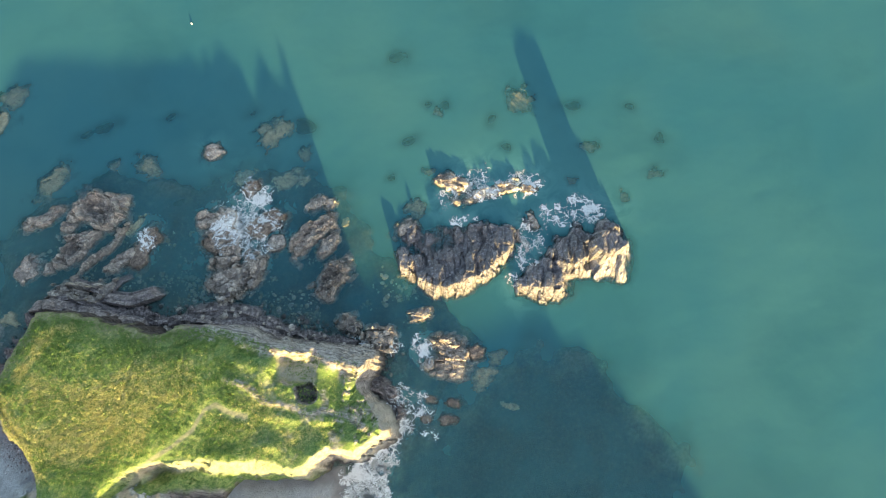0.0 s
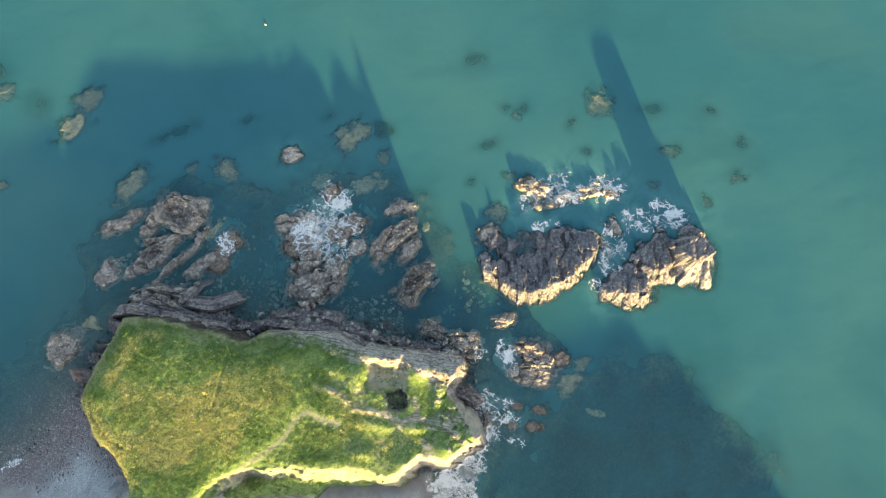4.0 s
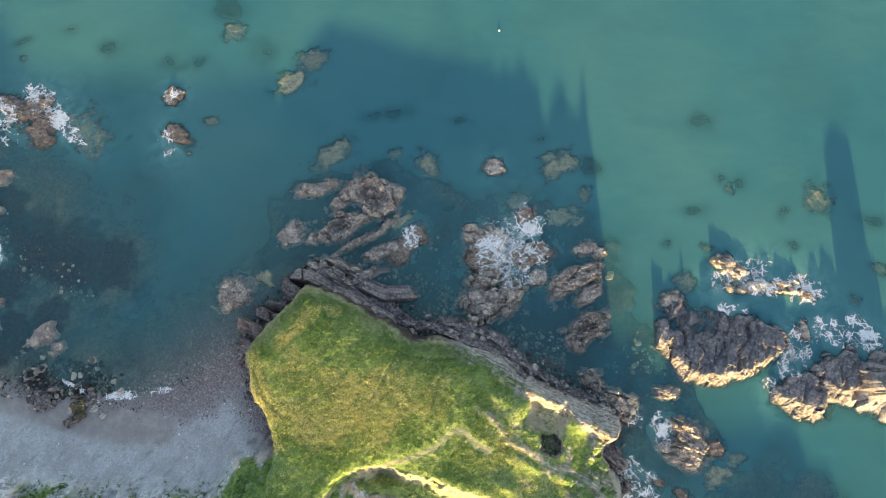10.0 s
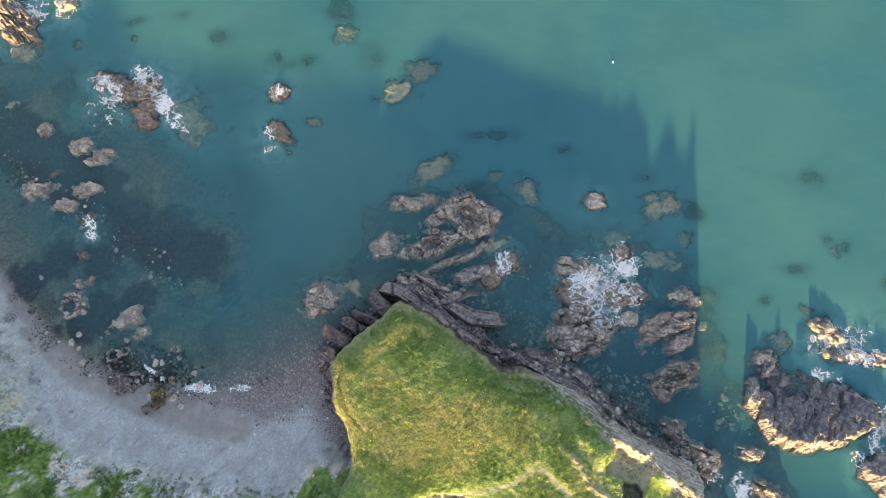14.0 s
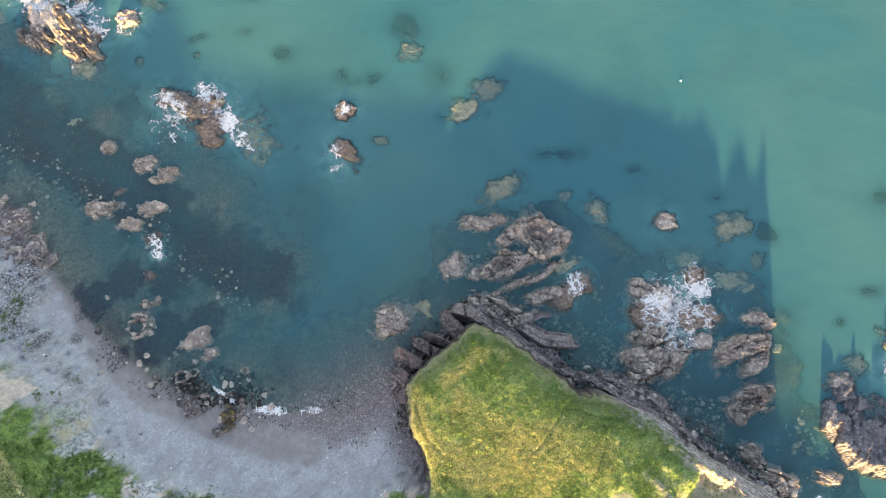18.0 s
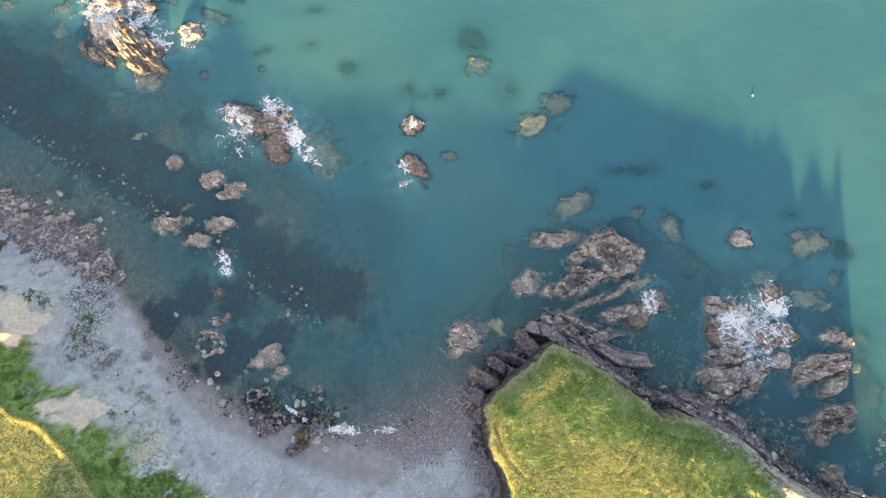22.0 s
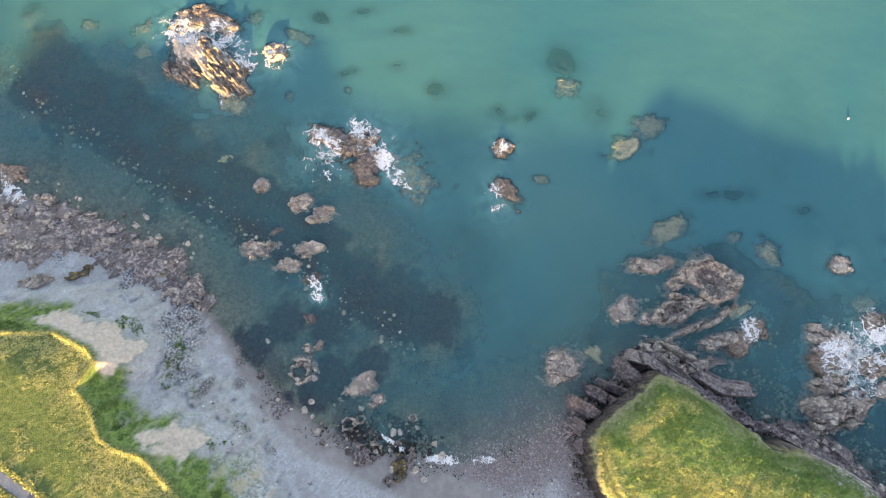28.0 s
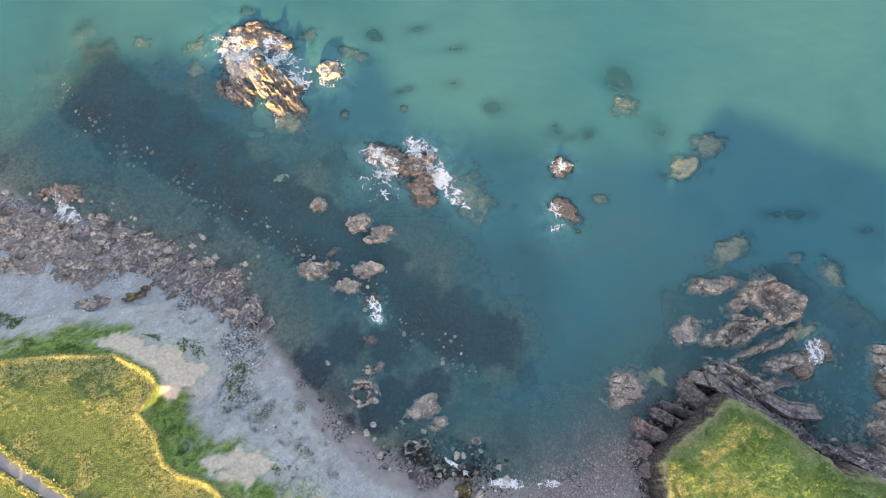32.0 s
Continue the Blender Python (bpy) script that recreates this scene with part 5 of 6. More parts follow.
# ---- ridges of standing beds along the headland's foot ----
def fin(line, half, top, lean=1.0, label="dark upended bed of rock at the cliff foot"):
    """A long bed on edge: a sheer scarp on one side, a stepped dip slope on the other, notched by cross joints."""
    counter[0] += 1
    seed = counter[0]
    px, py = np.array([p[0] for p in line], float), np.array([p[1] for p in line], float)
    run = np.concatenate([[0], np.cumsum(np.hypot(np.diff(px), np.diff(py)))])
    u, v = np.meshgrid(np.arange(-half, run[-1] + half, 0.24), np.linspace(-1.15, 1.15, max(int(2.3 * half / 0.16), 12)))
    k = np.clip(u, 0, run[-1])
    ax, ay = np.interp(k, run, px), np.interp(k, run, py)
    wx_, wy_ = np.interp(k + 0.8, run, px) - np.interp(k - 0.8, run, px), np.interp(k + 0.8, run, py) - np.interp(k - 0.8, run, py)
    size = np.hypot(wx_, wy_)
    wx_, wy_ = wx_ / size, wy_ / size
    over = u - k
    taper = step(-0.8 * half, 0.1 * half, u + 0.5 * half * vnoise(v * 1.4, u * 0, seed)) * step(run[-1] + 0.8 * half, run[-1] - 0.1 * half, u + 0.5 * half * vnoise(v * 1.4, u * 0, seed + 1))
    wide = half * (0.86 + 0.14 * taper) * (1 + 0.22 * vnoise(u / 3.5, u * 0 + 0.5, seed + 2))
    side = v * wide + 0.35 * half * vnoise(u / 6, u * 0, seed + 3)
    x, y = ax + wx_ * over - wy_ * side, ay + wy_ * over + wx_ * side
    w = v * lean
    beds = vnoise(v * half / 0.55, u / 9, seed + 4)
    profile = step(-1.05, -0.70, w) * (1 - 0.45 * np.clip((w + 0.70) / 1.6, 0, 1)) * step(1.12, 0.80, w)
    notch = step(0.22, 0.04, np.abs(vnoise(u / 2.6 + 0.3 * v, u * 0 + 3.5, seed + 5)))
    crest = top * taper * (0.80 + 0.30 * vnoise(u / 4, u * 0, seed + 6)) * (1 - 0.30 * notch)
    z = -1.2 + (crest + 1.2) * profile + (0.30 * beds + 0.22 * blocks(x, y, 1.1, seed + 7, 2.6, STRIKE)) * min(top, 2.2) * 0.55 * step(0.1, 0.5, profile)
    mark(x, y, z)
    ob = new("strata_ridge", grid_mesh("strata_ridge", x, y, z))
    ob.data.materials.append(ROCK["cliff" if lean < 0 else "crag"])
    return tagged(ob, label, "rock", "upended beds")


for line, half, top, lean in (
        ([(-82.0, 43.0), (-78.5, 42.6), (-75.2, 41.2), (-70.1, 38.4), (-63.7, 34.8), (-59.5, 32.2)], 1.75, 4.2, 1.0),
        ([(-79.0, 45.2), (-75.0, 43.8), (-72.0, 42.0), (-65.8, 37.6)], 1.1, 2.6, 1.0),
        ([(-66.5, 41.4), (-64.0, 40.6), (-61.0, 40.0), (-55.6, 40.2)], 1.9, 2.3, 1.0),
        ([(-73.4, 47.0), (-70.2, 44.6), (-67.0, 42.6)], 1.2, 1.6, 1.0),
        ([(-65.6, 43.4), (-63.0, 45.2), (-61.2, 45.4)], 0.9, 1.1, 1.0),
        ([(-90.2, 35.0), (-88.0, 33.8), (-84.6, 32.0)], 1.7, 5.2, -1.0),
        ([(-93.4, 31.6), (-91.4, 30.7), (-88.8, 29.4)], 1.8, 4.8, -1.0),
        ([(-93.2, 28.0), (-92.0, 27.3), (-89.8, 26.0)], 1.7, 4.4, -1.0),
        ([(-87.4, 36.6), (-85.4, 36.0), (-82.0, 34.7)], 1.3, 5.4, -1.0),
        ([(-84.6, 40.9), (-83.0, 39.4), (-80.0, 36.4)], 1.9, 5.2, -1.0),
        ([(-92.0, 23.6), (-90.6, 22.8), (-88.4, 21.6)], 1.6, 4.2, -1.0),
        ([(-47.6, 31.2), (-44.0, 29.6), (-40.0, 28.2), (-34.6, 25.6)], 1.4, 1.8, 1.0),
        ([(-36.5, 25.8), (-32.0, 22.9), (-27.5, 20.0), (-20.1, 16.4), (-15.0, 13.6)], 1.3, 3.0, 1.0),
        ([(-46.5, 33.4), (-42.6, 32.6), (-38.6, 31.0), (-34.0, 28.4)], 1.5, 1.0, 1.0),
        ([(-33.0, 26.0), (-29.0, 23.4), (-24.0, 20.8)], 1.2, 0.9, 1.0),
        ([(-13.2, 5.6), (-10.6, 4.4), (-8.0, 3.0)], 1.5, 3.4, 1.0),
        ([(-19.0, 14.6), (-15.0, 12.8), (-11.4, 11.0)], 1.2, 4.2, 1.0)):
    fin(line, half, top, lean)

# ---- the sea: one sheet, murkier over deep water ----
def rock_top(x, y):
    """Height of the rocks by bilinear reading of the raster."""
    u, v = (x - RX0) / CELL, (y - RY0) / CELL
    j, i = np.clip(np.floor(u).astype(int), 0, raster.shape[1] - 2), np.clip(np.floor(v).astype(int), 0, raster.shape[0] - 2)
    fu, fv = np.clip(u - j, 0, 1), np.clip(v - i, 0, 1)
    low = np.maximum(raster, -8.0)
    z = (low[i, j] * (1 - fu) + low[i, j + 1] * fu) * (1 - fv) + (low[i + 1, j] * (1 - fu) + low[i + 1, j + 1] * fu) * fv
    return np.where(z < -7.8, -50.0, z)


def sea_material():
    n = Nodes("sea_water")
    depth = n.attr("depth")
    murk = n.math("SUBTRACT", 1.0, n.math("POWER", 2.718, n.math("MULTIPLY", depth, -0.92)))
    drift = n.noise(0.018, 4, 0.5, warp=0.2)
    col = n.mix(n.ramp(drift, 0.35, 0.65), (0.033, 0.155, 0.198), (0.052, 0.184, 0.206))
    col = n.mix(n.ramp(n.noise(0.035, 5, 0.55, warp=0.3), 0.46, 0.74, 0, 0.5), col, (0.022, 0.114, 0.150))
    col = n.mix(n.ramp(n.noise(0.011, 3, 0.5), 0.52, 0.66, 0, 0.4), col, (0.066, 0.190, 0.198))
    milk = n.math("MULTIPLY", n.attr("milk"), n.ramp(n.noise(0.20, 5, 0.6, warp=0.8), 0.36, 0.62))
    col = n.mix(n.math("MULTIPLY", milk, 0.75), col, (0.105, 0.300, 0.310))
    n.bsdf.inputs["IOR"].default_value = 1.33
    n.put(n.bsdf.inputs["Alpha"], n.math("MINIMUM", n.math("ADD", n.math("ADD", 0.08, n.math("MULTIPLY", murk, 0.92)), n.math("MULTIPLY", milk, 0.25)), 1.0))
    ripple = n.math("ADD", n.noise(0.5, 4, 0.6), n.math("MULTIPLY", n.noise(2.2, 3, 0.6), 0.4))
    return n.done(col, 0.12, ripple, 0.12, 0.25, 0.14)


wx, wy = np.meshgrid(spaced(-268, 100, 0.5, 2600), spaced(-45, 140, 0.5, 2600))
bed_z = np.maximum(np.maximum(ground_z(wx, wy)[0], rock_top(wx, wy)), np.where(inside(HEADLAND, wx, wy) > -4.5, headland_z(wx, wy)[0], -50))
swell = 0.05 * fbm(wx / 6, wy / 3.5, 121, 3)
milk = np.zeros(wx.shape)
for cx, cy, cl, cw, turn, thick in SURF:
    c, s = math.cos(radians(turn)), math.sin(radians(turn))
    u, v = (wx - cx) * c + (wy - cy) * s, -(wx - cx) * s + (wy - cy) * c
    milk = np.maximum(milk, min(1.3 * thick, 1.2) * np.exp(-((u / (0.75 * cl + 1.5)) ** 2 + (v / (0.75 * cw + 1.5)) ** 2)))
sea = new("sea", grid_mesh("sea", wx, wy, swell, bed_z < 0.6, True, {"depth": np.clip(-bed_z, 0, 9), "milk": np.clip(milk, 0, 1)}))
sea.data.materials.append(sea_material())
tagged(sea, "calm murky green sea, dark blue where the land shades it", "water", kind="structure")


def foam_material():
    n = Nodes("sea_foam")
    froth = n.attr("froth")
    wide = n.cell(0.50, at=n.warped(0.35, 3.6))
    fine = n.cell(1.7, at=n.warped(1.0, 1.6))
    patch = n.math("MULTIPLY", n.math("SUBTRACT", n.noise(0.75, 7, 0.72, warp=0.9), 0.52), 4.2)
    cover = n.math("MAXIMUM", n.math("ADD", froth, patch), 0.0)
    grain = n.ramp(n.noise(3.6, 4, 0.8), 0.40, 0.58, 0.45, 1.0)
    lace = n.ramp(n.math("SUBTRACT", wide, n.math("MULTIPLY", cover, 0.055)), -0.03, 0.045, 0.9, 0)
    web = n.ramp(n.math("SUBTRACT", fine, n.math("MULTIPLY", cover, 0.075)), -0.06, 0.07, 0.75, 0)
    core = n.math("MULTIPLY", n.ramp(cover, 1.1, 2.2), grain)
    both = n.math("MAXIMUM", n.math("MULTIPLY", lace, n.ramp(cover, 0.1, 0.8)), n.math("MULTIPLY", web, n.ramp(cover, 0.5, 1.3)))
    veil = n.math("MULTIPLY", n.ramp(cover, 0.4, 1.6), 0.30)
    n.put(n.bsdf.inputs["Alpha"], n.math("MULTIPLY", n.math("MAXIMUM", n.math("MAXIMUM", both, veil), core), n.ramp(froth, 0.05, 0.7)))
    return n.done(n.mix(n.noise(3.0), (0.80, 0.84, 0.86), (0.95, 0.95, 0.95)), 0.8, n.noise(4.0, 4), 0.6, 0.12)


FOAM = foam_material()


def foam(x, y, length, width, turn=0.0, thick=1.0):
    """A patch of broken white water that lies over sea and wet rock."""
    counter[0] += 1
    length, width = 1.5 * length, 1.5 * width
    nu, nv = int(length / 0.3) + 4, int(width / 0.3) + 4
    u, v = np.meshgrid(np.linspace(-0.65, 0.65, nu) * length, np.linspace(-0.65, 0.65, nv) * width)
    c, s = math.cos(radians(turn)), math.sin(radians(turn))
    px, py = x + u * c - v * s, y + u * s + v * c
    r = np.hypot(2 * u / length, 2 * v / width) + 0.45 * fbm(px / 3, py / 3, counter[0], 4)
    top = np.maximum(rock_top(px, py), np.maximum(ground_z(px, py)[0], 0.0))
    high = np.where(inside(HEADLAND, px, py) > -6, headland_z(px, py)[0], -50)
    top = np.maximum(top, high)
    torn = fbm(px / 1.5, py / 1.5, counter[0] + 3, 5) + 0.5 * fbm(px / 4, py / 4, counter[0] + 5, 3)
    dens = 2.05 * thick * step(1.2, 0.2, r) * step(1.5, 0.6, top) * (0.35 + 0.85 * step(-0.30, 0.35, torn))
    ob = new("sea_foam", grid_mesh("sea_foam", px, py, np.minimum(top, 1.6) + 0.07, (dens > 0.02) & (top < 1.5), True, {"froth": dens}))
    ob.data.materials.append(FOAM)
    return tagged(ob, "white broken foam of a wave over rock", "foam", "patches of foam", "stuff")


for row in SURF:
    foam(*row)

# ---- loose stones, as one scatter each ----
ICO = bmesh.new()
bmesh.ops.create_icosphere(ICO, subdivisions=1, radius=1.0)
ICO_V = np.array([v.co[:] for v in ICO.verts])
ICO_F = np.array([[v.index for v in f.verts] for f in ICO.faces])
ICO.free()
rng = np.random.default_rng(5)


def scatter(name, label, x, y, z, size, flat, material, category="stones"):
    count = len(x)
    lumps = ICO_V[None] * rng.uniform(0.72, 1.18, (count, len(ICO_V), 1)) * (size[:, None] * rng.uniform(0.7, 1.3, (count, 3)) * (1, 1, flat))[:, None]
    a = rng.uniform(0, math.tau, count)
    c, s = np.cos(a)[:, None], np.sin(a)[:, None]
    v = np.stack([lumps[..., 0] * c - lumps[..., 1] * s + x[:, None], lumps[..., 0] * s + lumps[..., 1] * c + y[:, None], lumps[..., 2] + z[:, None]], -1)
    f = ICO_F[None] + (np.arange(count) * len(ICO_V))[:, None, None]
    ob = new(name, soup_mesh(name, v.reshape(-1, 3), f.reshape(-1, 3)))
    ob.data.materials.append(material)
    return tagged(ob, label, category, kind="stuff")


def stone_material(name, a, b, c):
    n = Nodes(name)
    col = n.mix(n.ramp(n.random(True), 0, 0.7), a, b)
    col = n.mix(n.ramp(n.random(True), 0.8, 0.95), col, c)
    col = n.mix(n.ramp(n.noise(3.0, 5), 0.5, 0.75, 0, 0.5), col, tuple(0.4 * v for v in a))
    return n.done(col, 0.8, n.noise(9.0, 4), 0.5, 0.05)


def throw(count, x0, x1, y0, y1, want):
    x, y = rng.uniform(x0, x1, count), rng.uniform(y0, y1, count)
    ok = want(x, y) > rng.uniform(0, 1, count)
    return x[ok], y[ok]


def floor_z(x, y):
    return np.maximum(ground_z(x, y)[0], np.where(inside(HEADLAND, x, y) > -5, headland_z(x, y)[0], -50))


# dark boulders along the headland's northern foot
x, y = throw(14000, -92, -4, -4, 46, lambda x, y: step(-9, -4, inside(HEADLAND, x, y)) * step(-0.8, -2, inside(HEADLAND, x, y)) * step(4, 8, y + 0.1 * x))
size = 0.16 + 0.45 * rng.uniform(0, 1, len(x)) ** 2.5
scatter("boulders", "dark wet boulders heaped at the foot of the cliff", x, y, np.maximum(shore_z(x, y), -0.25) + 0.15 * size, size, 0.7, stone_material("dark_boulder", (0.05, 0.045, 0.045), (0.13, 0.115, 0.11), (0.26, 0.23, 0.21)))
# stones on the shallow seabed
x, y = throw(36000, -262, 30, -5, 82, lambda x, y: step(-34, -6, np.maximum(inside(SHORE, x, y), inside(HEADLAND, x, y))) * step(1, -3, np.maximum(inside(SHORE, x, y), inside(HEADLAND, x, y))) * step(-0.1, 0.5, fbm(x / 8, y / 8, 131, 3)))
size = 0.06 + 0.28 * rng.uniform(0, 1, len(x)) ** 3.5
scatter("seabed_stones", "pale stones lying on the shallow seabed", x, y, shore_z(x, y) + 0.2 * size, size, 0.6, stone_material("seabed_stone", (0.06, 0.062, 0.05), (0.20, 0.19, 0.145), (0.36, 0.335, 0.26)))
# rocks along the drowned ridge in the bay
x, y = throw(9000, -262, -112, 30, 100, lambda x, y: step(5.5, 0.5, line_distance([(-240, 90), (-210.5, 73), (-193, 67), (-185, 62), (-168, 57), (-155.8, 50.5), (-143.4, 43), (-130, 38)], x, y) + 5 * fbm(x / 5, y / 5, 135, 3)))
size = 0.12 + 0.55 * rng.uniform(0, 1, len(x)) ** 4
scatter("drowned_stones", "pale and weedy stones on a drowned ridge", x, y, np.maximum(shore_z(x, y), -0.34 - 0.3 * rng.uniform(0, 1, len(x))), size, 0.6, stone_material("ridge_stone", (0.05, 0.05, 0.045), (0.36, 0.34, 0.28), (0.66, 0.61, 0.52)))
# stones round the reefs
x, y = throw(9000, -84, 8, 22, 66, lambda x, y: step(-0.15, 0.3, fbm(x / 6, y / 6, 136, 3)) * step(14, 3, line_distance([(-72, 50), (-56, 44), (-40, 40), (-22, 34), (-8, 22), (2, 12)], x, y)))
size = 0.15 + 0.55 * rng.uniform(0, 1, len(x)) ** 3
scatter("reef_stones", "pale rounded stones under clear shallow water", x, y, np.maximum(shore_z(x, y), -0.9) + 0.1 * size, size, 0.6, stone_material("reef_pebble", (0.24, 0.22, 0.15), (0.45, 0.42, 0.32), (0.62, 0.57, 0.46)))
# shingle
x, y = throw(16000, -250, -90, 0, 64, lambda x, y: step(3, 8, inside(SHORE, x, y)) * step(-7, -11, inside(MAINLAND, x, y)) * (0.25 + 0.75 * step(-0.2, 0.4, fbm(x / 6, y / 6, 133, 3))) * step(0, -1.5, inside(SAND, x, y)))
size = 0.06 + 0.22 * rng.uniform(0, 1, len(x)) ** 3
scatter("beach_stones", "pale grey shingle and cobbles on the beach", x, y, floor_z(x, y) + 0.2 * size, size, 0.6, stone_material("beach_stone", (0.34, 0.36, 0.38), (0.62, 0.64, 0.66), (0.86, 0.86, 0.86)))
# cobbles between the beach and the headland
x, y = throw(42000, -124, -86, -6, 30, lambda x, y: step(-7, -1, inside(SHORE, x, y)) * step(-0.5, -2.5, inside(HEADLAND, x, y)) * step(-124, -104, x) * step(0, -1.5, inside(SAND, x, y)) * step(12, 7, inside(SHORE, x, y)) * (0.35 + 0.65 * step(-0.2, 0.3, fbm(x / 4, y / 4, 139, 3))))
size = 0.05 + 0.24 * rng.uniform(0, 1, len(x)) ** 4
scatter("cobbles", "purple-grey cobbles banked against the headland", x, y, floor_z(x, y) + 0.15 * size, size, 0.6, stone_material("purple_cobble", (0.22, 0.19, 0.195), (0.36, 0.32, 0.325), (0.48, 0.44, 0.44)))
# a thin line of wrack along the top of the tide
x, y = throw(24000, -190, -136, 2, 34, lambda x, y: step(0.45, 0.1, np.abs(np.abs(line_distance(WRACK, x, y) + 0.5 * fbm(x / 4, y / 4, 138, 3)) - 0.55)) * step(-0.05, 0.25, fbm(x / 2.2, y / 2.2, 140, 3)))
size = 0.05 + 0.10 * rng.uniform(0, 1, len(x)) ** 2
scatter("tide_line", "thin dark line of dry seaweed along the shingle", x, y, floor_z(x, y) + 0.02, size, 0.25, stone_material("dry_wrack", (0.04, 0.038, 0.036), (0.09, 0.085, 0.08), (0.14, 0.12, 0.10)), "seaweed")
# wrack
x, y = throw(12000, -165, -92, 6, 30, lambda x, y: step(-3, 0, inside(SHORE, x, y)) * step(5, 2, inside(SHORE, x, y)) * step(0.0, 0.4, fbm(x / 5, y / 5, 137, 3)))
size = 0.05 + 0.16 * rng.uniform(0, 1, len(x)) ** 3
scatter("seaweed", "black wrack strewn along the water's edge", x, y, floor_z(x, y) + 0.04, size, 0.25, stone_material("wrack", (0.012, 0.012, 0.012), (0.03, 0.03, 0.028), (0.07, 0.06, 0.04)), "seaweed")


# weed-covered stones at the water's edge
x, y = throw(5200, -150, -118, 12, 28, lambda x, y: step(1.0, 0.5, np.hypot((x + 133) / 13, (y - 18.8) / 5) + 0.4 * fbm(x / 3, y / 3, 152, 3)))
size = 0.10 + 0.45 * rng.uniform(0, 1, len(x)) ** 3
scatter("weedy_stones", "black weed-covered stones at the edge of the beach", x, y, floor_z(x, y) + 0.12 * size, size, 0.5, stone_material("weedy_black", (0.018, 0.018, 0.018), (0.05, 0.047, 0.045), (0.30, 0.28, 0.25)))


# ---- low growth: clumps of small leaves ----
def clump_material(name, a, b, c):
    n = Nodes(name)
    col = n.mix(n.random(True), a, b)
    col = n.mix(n.ramp(n.noise(0.35, 4), 0.45, 0.6), col, c)
    n.put(n.bsdf.inputs["Roughness"], 0.8)
    return n.done(col, 0.75, specular=0.2)


def clumps(name, label, x, y, z, size, leaves, material):
    """Tufts: each a dome of tilted leaves."""
    count = len(x)
    a, e = rng.uniform(0, math.tau, (count, leaves)), np.arccos(rng.uniform(0.05, 1, (count, leaves)))
    out = np.stack([np.cos(a) * np.sin(e), np.sin(a) * np.sin(e), 0.75 * np.cos(e)], -1)
    mid = np.stack([x, y, z], -1)[:, None] + out * size[:, None, None] * rng.uniform(0.6, 1.05, (count, leaves, 1))
    d1 = rng.normal(0, 1, (count, leaves, 3))
    d2 = np.cross(d1, rng.normal(0, 1, (count, leaves, 3)))
    w = (0.44 * size)[:, None, None]
    d1, d2 = d1 / np.linalg.norm(d1, axis=-1, keepdims=True) * w, d2 / np.linalg.norm(d2, axis=-1, keepdims=True) * w
    v = np.stack([mid - d1, mid + 0.6 * d2, mid + d1, mid - 0.6 * d2], 2).reshape(-1, 3)
    base = np.arange(count * leaves)[:, None] * 4
    f = np.concatenate([base + (0, 1, 2), base + (0, 2, 3)])
    ob = new(name, soup_mesh(name, v, f))
    ob.data.materials.append(material)
    return tagged(ob, label, "shrubs", kind="stuff")


GREEN = clump_material("low_scrub", (0.095, 0.195, 0.054), (0.30, 0.44, 0.145), (0.18, 0.30, 0.087))
BRACKEN = clump_material("slope_bracken", (0.060, 0.130, 0.036), (0.19, 0.30, 0.085), (0.11, 0.20, 0.055))
GOLD = clump_material("flowering_scrub", (0.18, 0.26, 0.085), (0.80, 0.73, 0.33), (0.54, 0.52, 0.21))
x, y = throw(70000, -92, -12, -8, 41, lambda x, y: step(0.2, 1.5, inside(HEADLAND, x, y)) * (0.25 + 0.75 * step(-0.2, 0.3, fbm(x / 5, y / 5, 141, 3))) * (1 - 0.85 * golden(x, y)) * step(0.8, 1.4, line_distance(FOOTPATH, x, y)) * (1 - 0.75 * step(-40, -28, x)))
clumps("heath", "low green heath and bracken covering the headland", x, y, headland_z(x, y)[0], rng.uniform(0.16, 0.38, len(x)), 6, GREEN)
x, y = throw(110000, -90, -14, -7, 38, lambda x, y: step(0.3, 1.2, inside(HEADLAND, x, y)) * (0.04 + 0.96 * golden(x, y)) * step(0.8, 1.4, line_distance(FOOTPATH, x, y)) * (1 - 0.6 * step(-40, -28, x)))
clumps("flowering_heath", "yellow flowering gorse on the headland", x, y, headland_z(x, y)[0], rng.uniform(0.13, 0.28, len(x)), 6, GOLD)
x, y = throw(52000, -240, -88, -24, 36, lambda x, y: step(-15, -9, inside(MAINLAND, x, y) + 4.5 * fbm(x / 7, y / 7, 81, 4)) * step(0.5, -1, inside(MAINLAND, x, y)) * step(0.02, 0.16, fbm(x / 6, y / 6, 145, 4) - 0.6 * fbm(x / 7, y / 7, 81, 4)) * step(0.2, -0.8, np.maximum(inside(SCARS[0], x, y), inside(SCARS[1], x, y))))
clumps("slope_scrub", "green scrub on the slope above the beach", x, y, ground_z(x, y)[0], rng.uniform(0.2, 0.55, len(x)), 8, BRACKEN)
x, y = throw(150000, -245, -164, -12, 36, lambda x, y: step(0.1, 0.5, inside(MAINLAND, x, y)) * np.maximum(0.85 * step(2.0, 0.9, inside(MAINLAND, x, y)), 0.75 * field_gold(x, y)) * step(1.3, 1.9, line_distance(ROAD, x, y)))
clumps("field_gorse", "yellow flowering gorse on the clifftop field and its bank", x, y, ground_z(x, y)[0], rng.uniform(0.09, 0.22, len(x)), 6, GOLD)


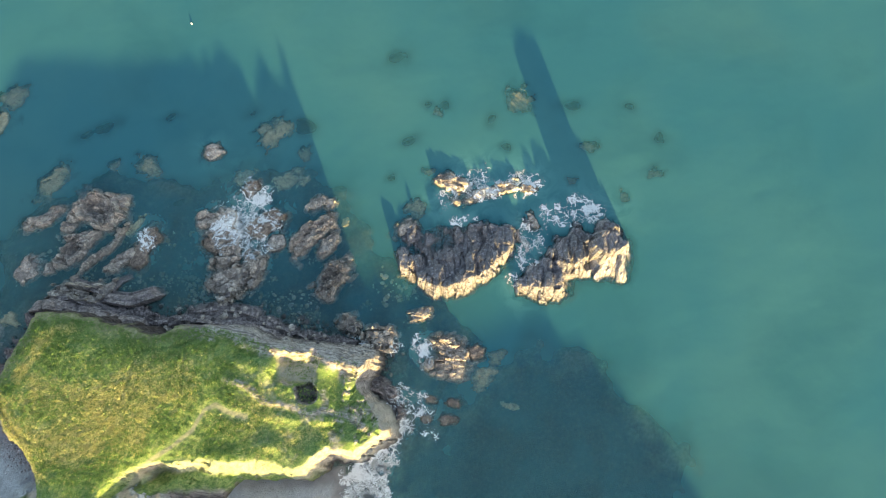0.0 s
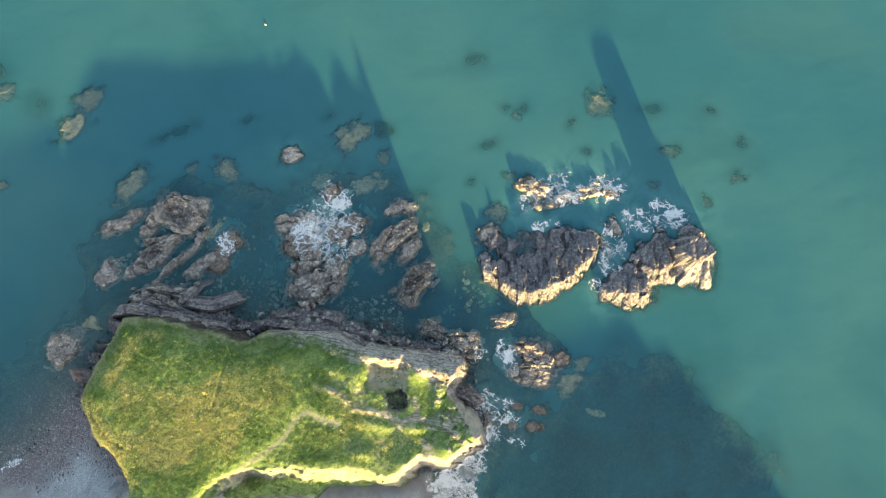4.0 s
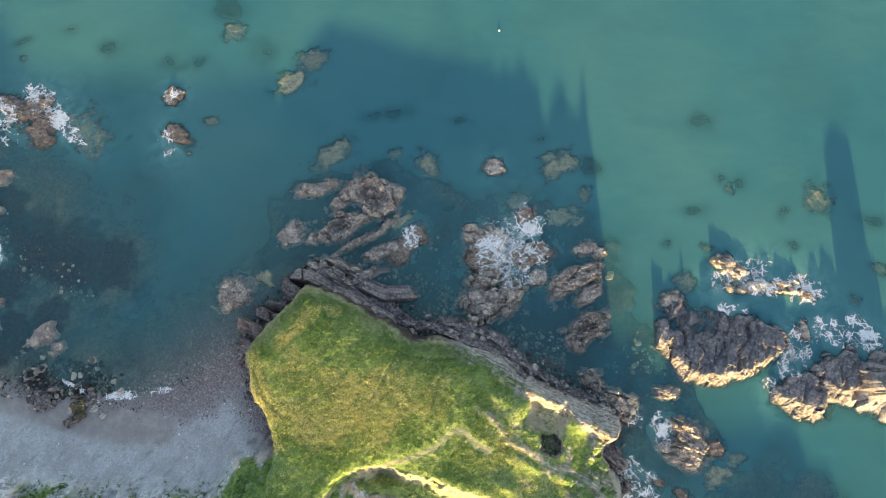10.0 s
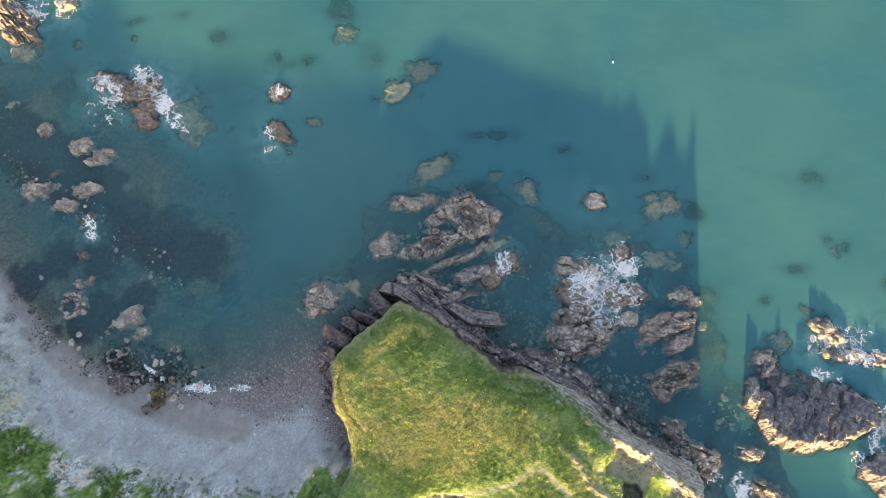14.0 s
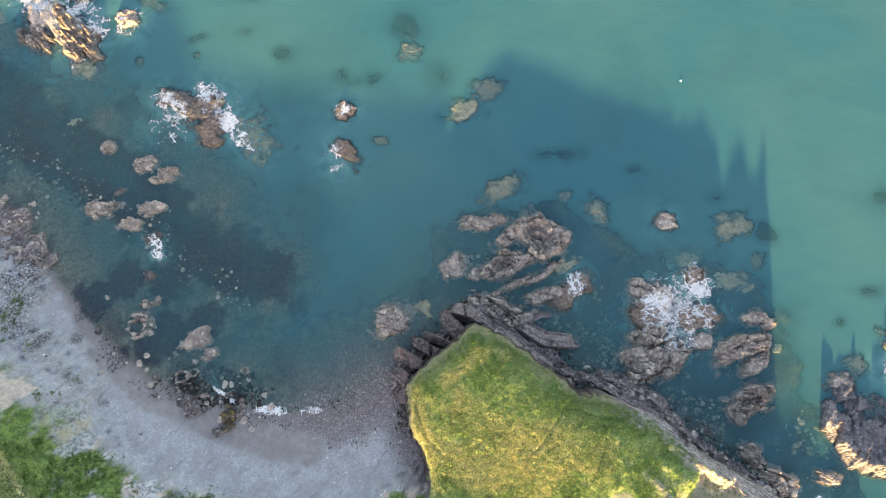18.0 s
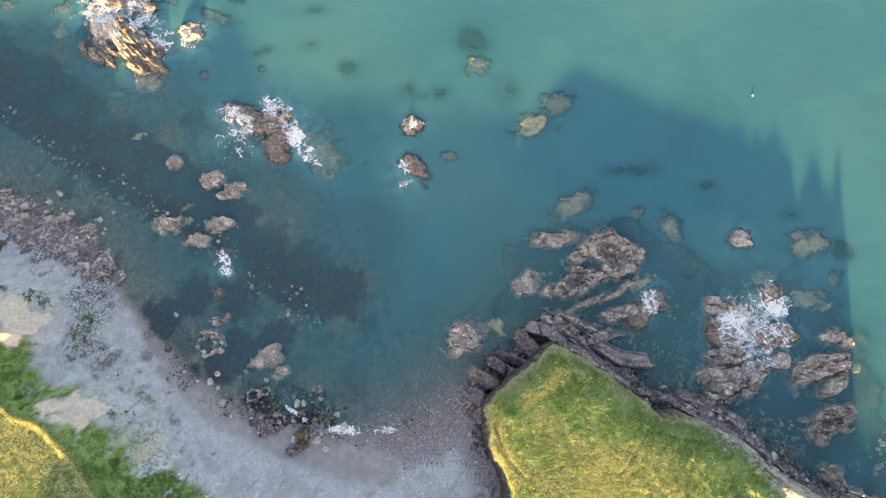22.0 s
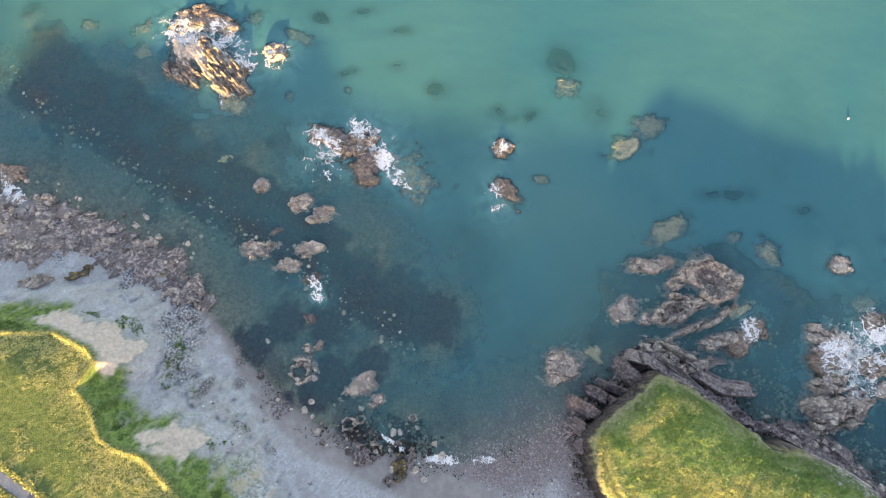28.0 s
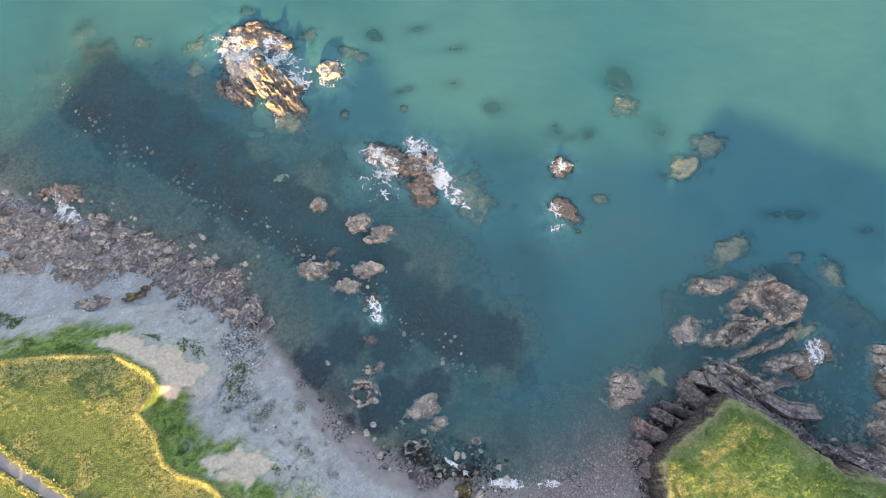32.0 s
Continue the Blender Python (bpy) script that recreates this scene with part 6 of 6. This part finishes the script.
# ---- loose boulders, each a thing ----
def boulder_mesh(seed):
    bm = bmesh.new()
    bmesh.ops.create_icosphere(bm, subdivisions=2, radius=1.0)
    for v in bm.verts:
        p = v.co * 1.3 + Vector((seed * 7.1, 0, 0))
        v.co *= 0.82 + 0.30 * noise.noise(p) + 0.22 * noise.cell(p * 1.1)
        v.co.z *= 0.62
    me = bpy.data.meshes.new("boulder")
    bm.to_mesh(me)
    bm.free()
    me.materials.append(ROCK["tan" if seed % 3 else "dark"])
    return me


BOULDERS = [boulder_mesh(k) for k in range(9)]
for x0, x1, y0, y1, count, group in ((-56, -6, 12, 40, 90, "boulders off the headland"), (-262, -182, 40, 66, 90, "boulders on the western ledges"), (-164, -118, 10, 40, 50, "boulders in the bay"), (-50, -20, 30, 48, 30, "boulders off the headland")):
    bx, by = throw(count * 6, x0, x1, y0, y1, lambda x, y: step(-12, -3, np.maximum(inside(SHORE, x, y), inside(HEADLAND, x, y))) * step(7, 2, inside(SHORE, x, y)) * step(-1, -3, inside(HEADLAND, x, y)))
    for x, y in list(zip(bx, by))[:count]:
        k, s = int(rng.integers(0, 9)), 0.35 + 0.65 * rng.uniform(0, 1) ** 2
        rest = max(float(floor_z(np.array([[x]]), np.array([[y]]))[0, 0]), float(rock_top(np.array([[x]]), np.array([[y]]))[0, 0]))
        ob = new("boulder", BOULDERS[k])
        ob.matrix_world = pose(x, y, rest + 0.2 * s, 0, 0, rng.uniform(0, 360)) @ Matrix.Diagonal((s * rng.uniform(0.8, 1.3), s, s, 1))
        tagged(ob, "rounded tan-grey boulder lying in shallow water or on rock" if k % 3 else "dark rounded boulder lying among other rocks", "boulder", group)


# ---- the lane along the clifftop ----
pts = [Vector((*p, 0)) for p in ROAD[:3]]
steps = np.linspace(0, 1, 90)
mid = np.array([pts[0].lerp(pts[1], s)[:2] for s in steps] + [pts[1].lerp(pts[2], s)[:2] for s in steps[1:]])
way = np.gradient(mid, axis=0)
way /= np.linalg.norm(way, axis=1, keepdims=True)
across = np.linspace(-1.05, 1.05, 7)
lx = mid[:, :1] - way[:, 1:] * across[None]
ly = mid[:, 1:] + way[:, :1] * across[None]
lz = ground_z(lx, ly)[0]
lz = lz.max(axis=1, keepdims=True) + 0.06 - 0.03 * across[None] ** 2
n = Nodes("worn_tarmac")
tar = n.mix(n.ramp(n.noise(2.5, 6, 0.7), 0.3, 0.7), (0.24, 0.24, 0.245), (0.36, 0.36, 0.365))
lane = new("road", grid_mesh("road", lx, ly, lz, None, True))
lane.data.materials.append(n.done(n.mix(n.ramp(n.noise(0.4, 4), 0.5, 0.7, 0, 0.5), tar, (0.28, 0.27, 0.25)), 0.85, n.noise(20.0), 0.3, 0.02))
tagged(lane, "narrow grey tarmac lane across the clifftop field", "road", kind="structure")
x, y = throw(9000, -245, -195, -8, 24, lambda x, y: step(1.2, 1.5, line_distance(ROAD, x, y)) * step(3.0, 2.0, line_distance(ROAD, x, y)) * step(1.0, 2.0, inside(MAINLAND, x, y)))
clumps("verge_grass", "long yellow-green grass on the verges of the lane", x, y, ground_z(x, y)[0], rng.uniform(0.25, 0.55, len(x)), 9, GOLD)


# ---- a white marker float out at sea ----
def lathe(name, rings, material, parent):
    bm = bmesh.new()
    loops = [[bm.verts.new((r * math.cos(math.tau * k / 14), r * math.sin(math.tau * k / 14), z)) for k in range(14)] for r, z in rings]
    for a, b in zip(loops, loops[1:]):
        for k in range(14):
            bm.faces.new((a[k], a[(k + 1) % 14], b[(k + 1) % 14], b[k]))
    bm.faces.new(loops[-1])
    bm.faces.new(list(reversed(loops[0])))
    me = bpy.data.meshes.new(name)
    bm.to_mesh(me)
    bm.free()
    me.materials.append(material)
    ob = new(name, me)
    ob.parent = parent
    return ob


n = Nodes("white_plastic")
WHITE = n.done(n.mix(n.ramp(n.noise(6.0, 4), 0.5, 0.75, 0, 0.4), (0.85, 0.85, 0.83), (0.55, 0.56, 0.5)), 0.45)
buoy = tagged(new("marker_buoy"), "small white plastic float moored out in the sunlit sea", "buoy")
buoy.location = (-34.9, 106.6, 0.0)
lathe("float", ((0.08, -0.22), (0.19, -0.12), (0.24, 0.0), (0.23, 0.10), (0.16, 0.27), (0.08, 0.33)), WHITE, buoy)
lathe("collar", ((0.11, 0.32), (0.13, 0.36), (0.12, 0.42), (0.07, 0.44)), WHITE, buoy)
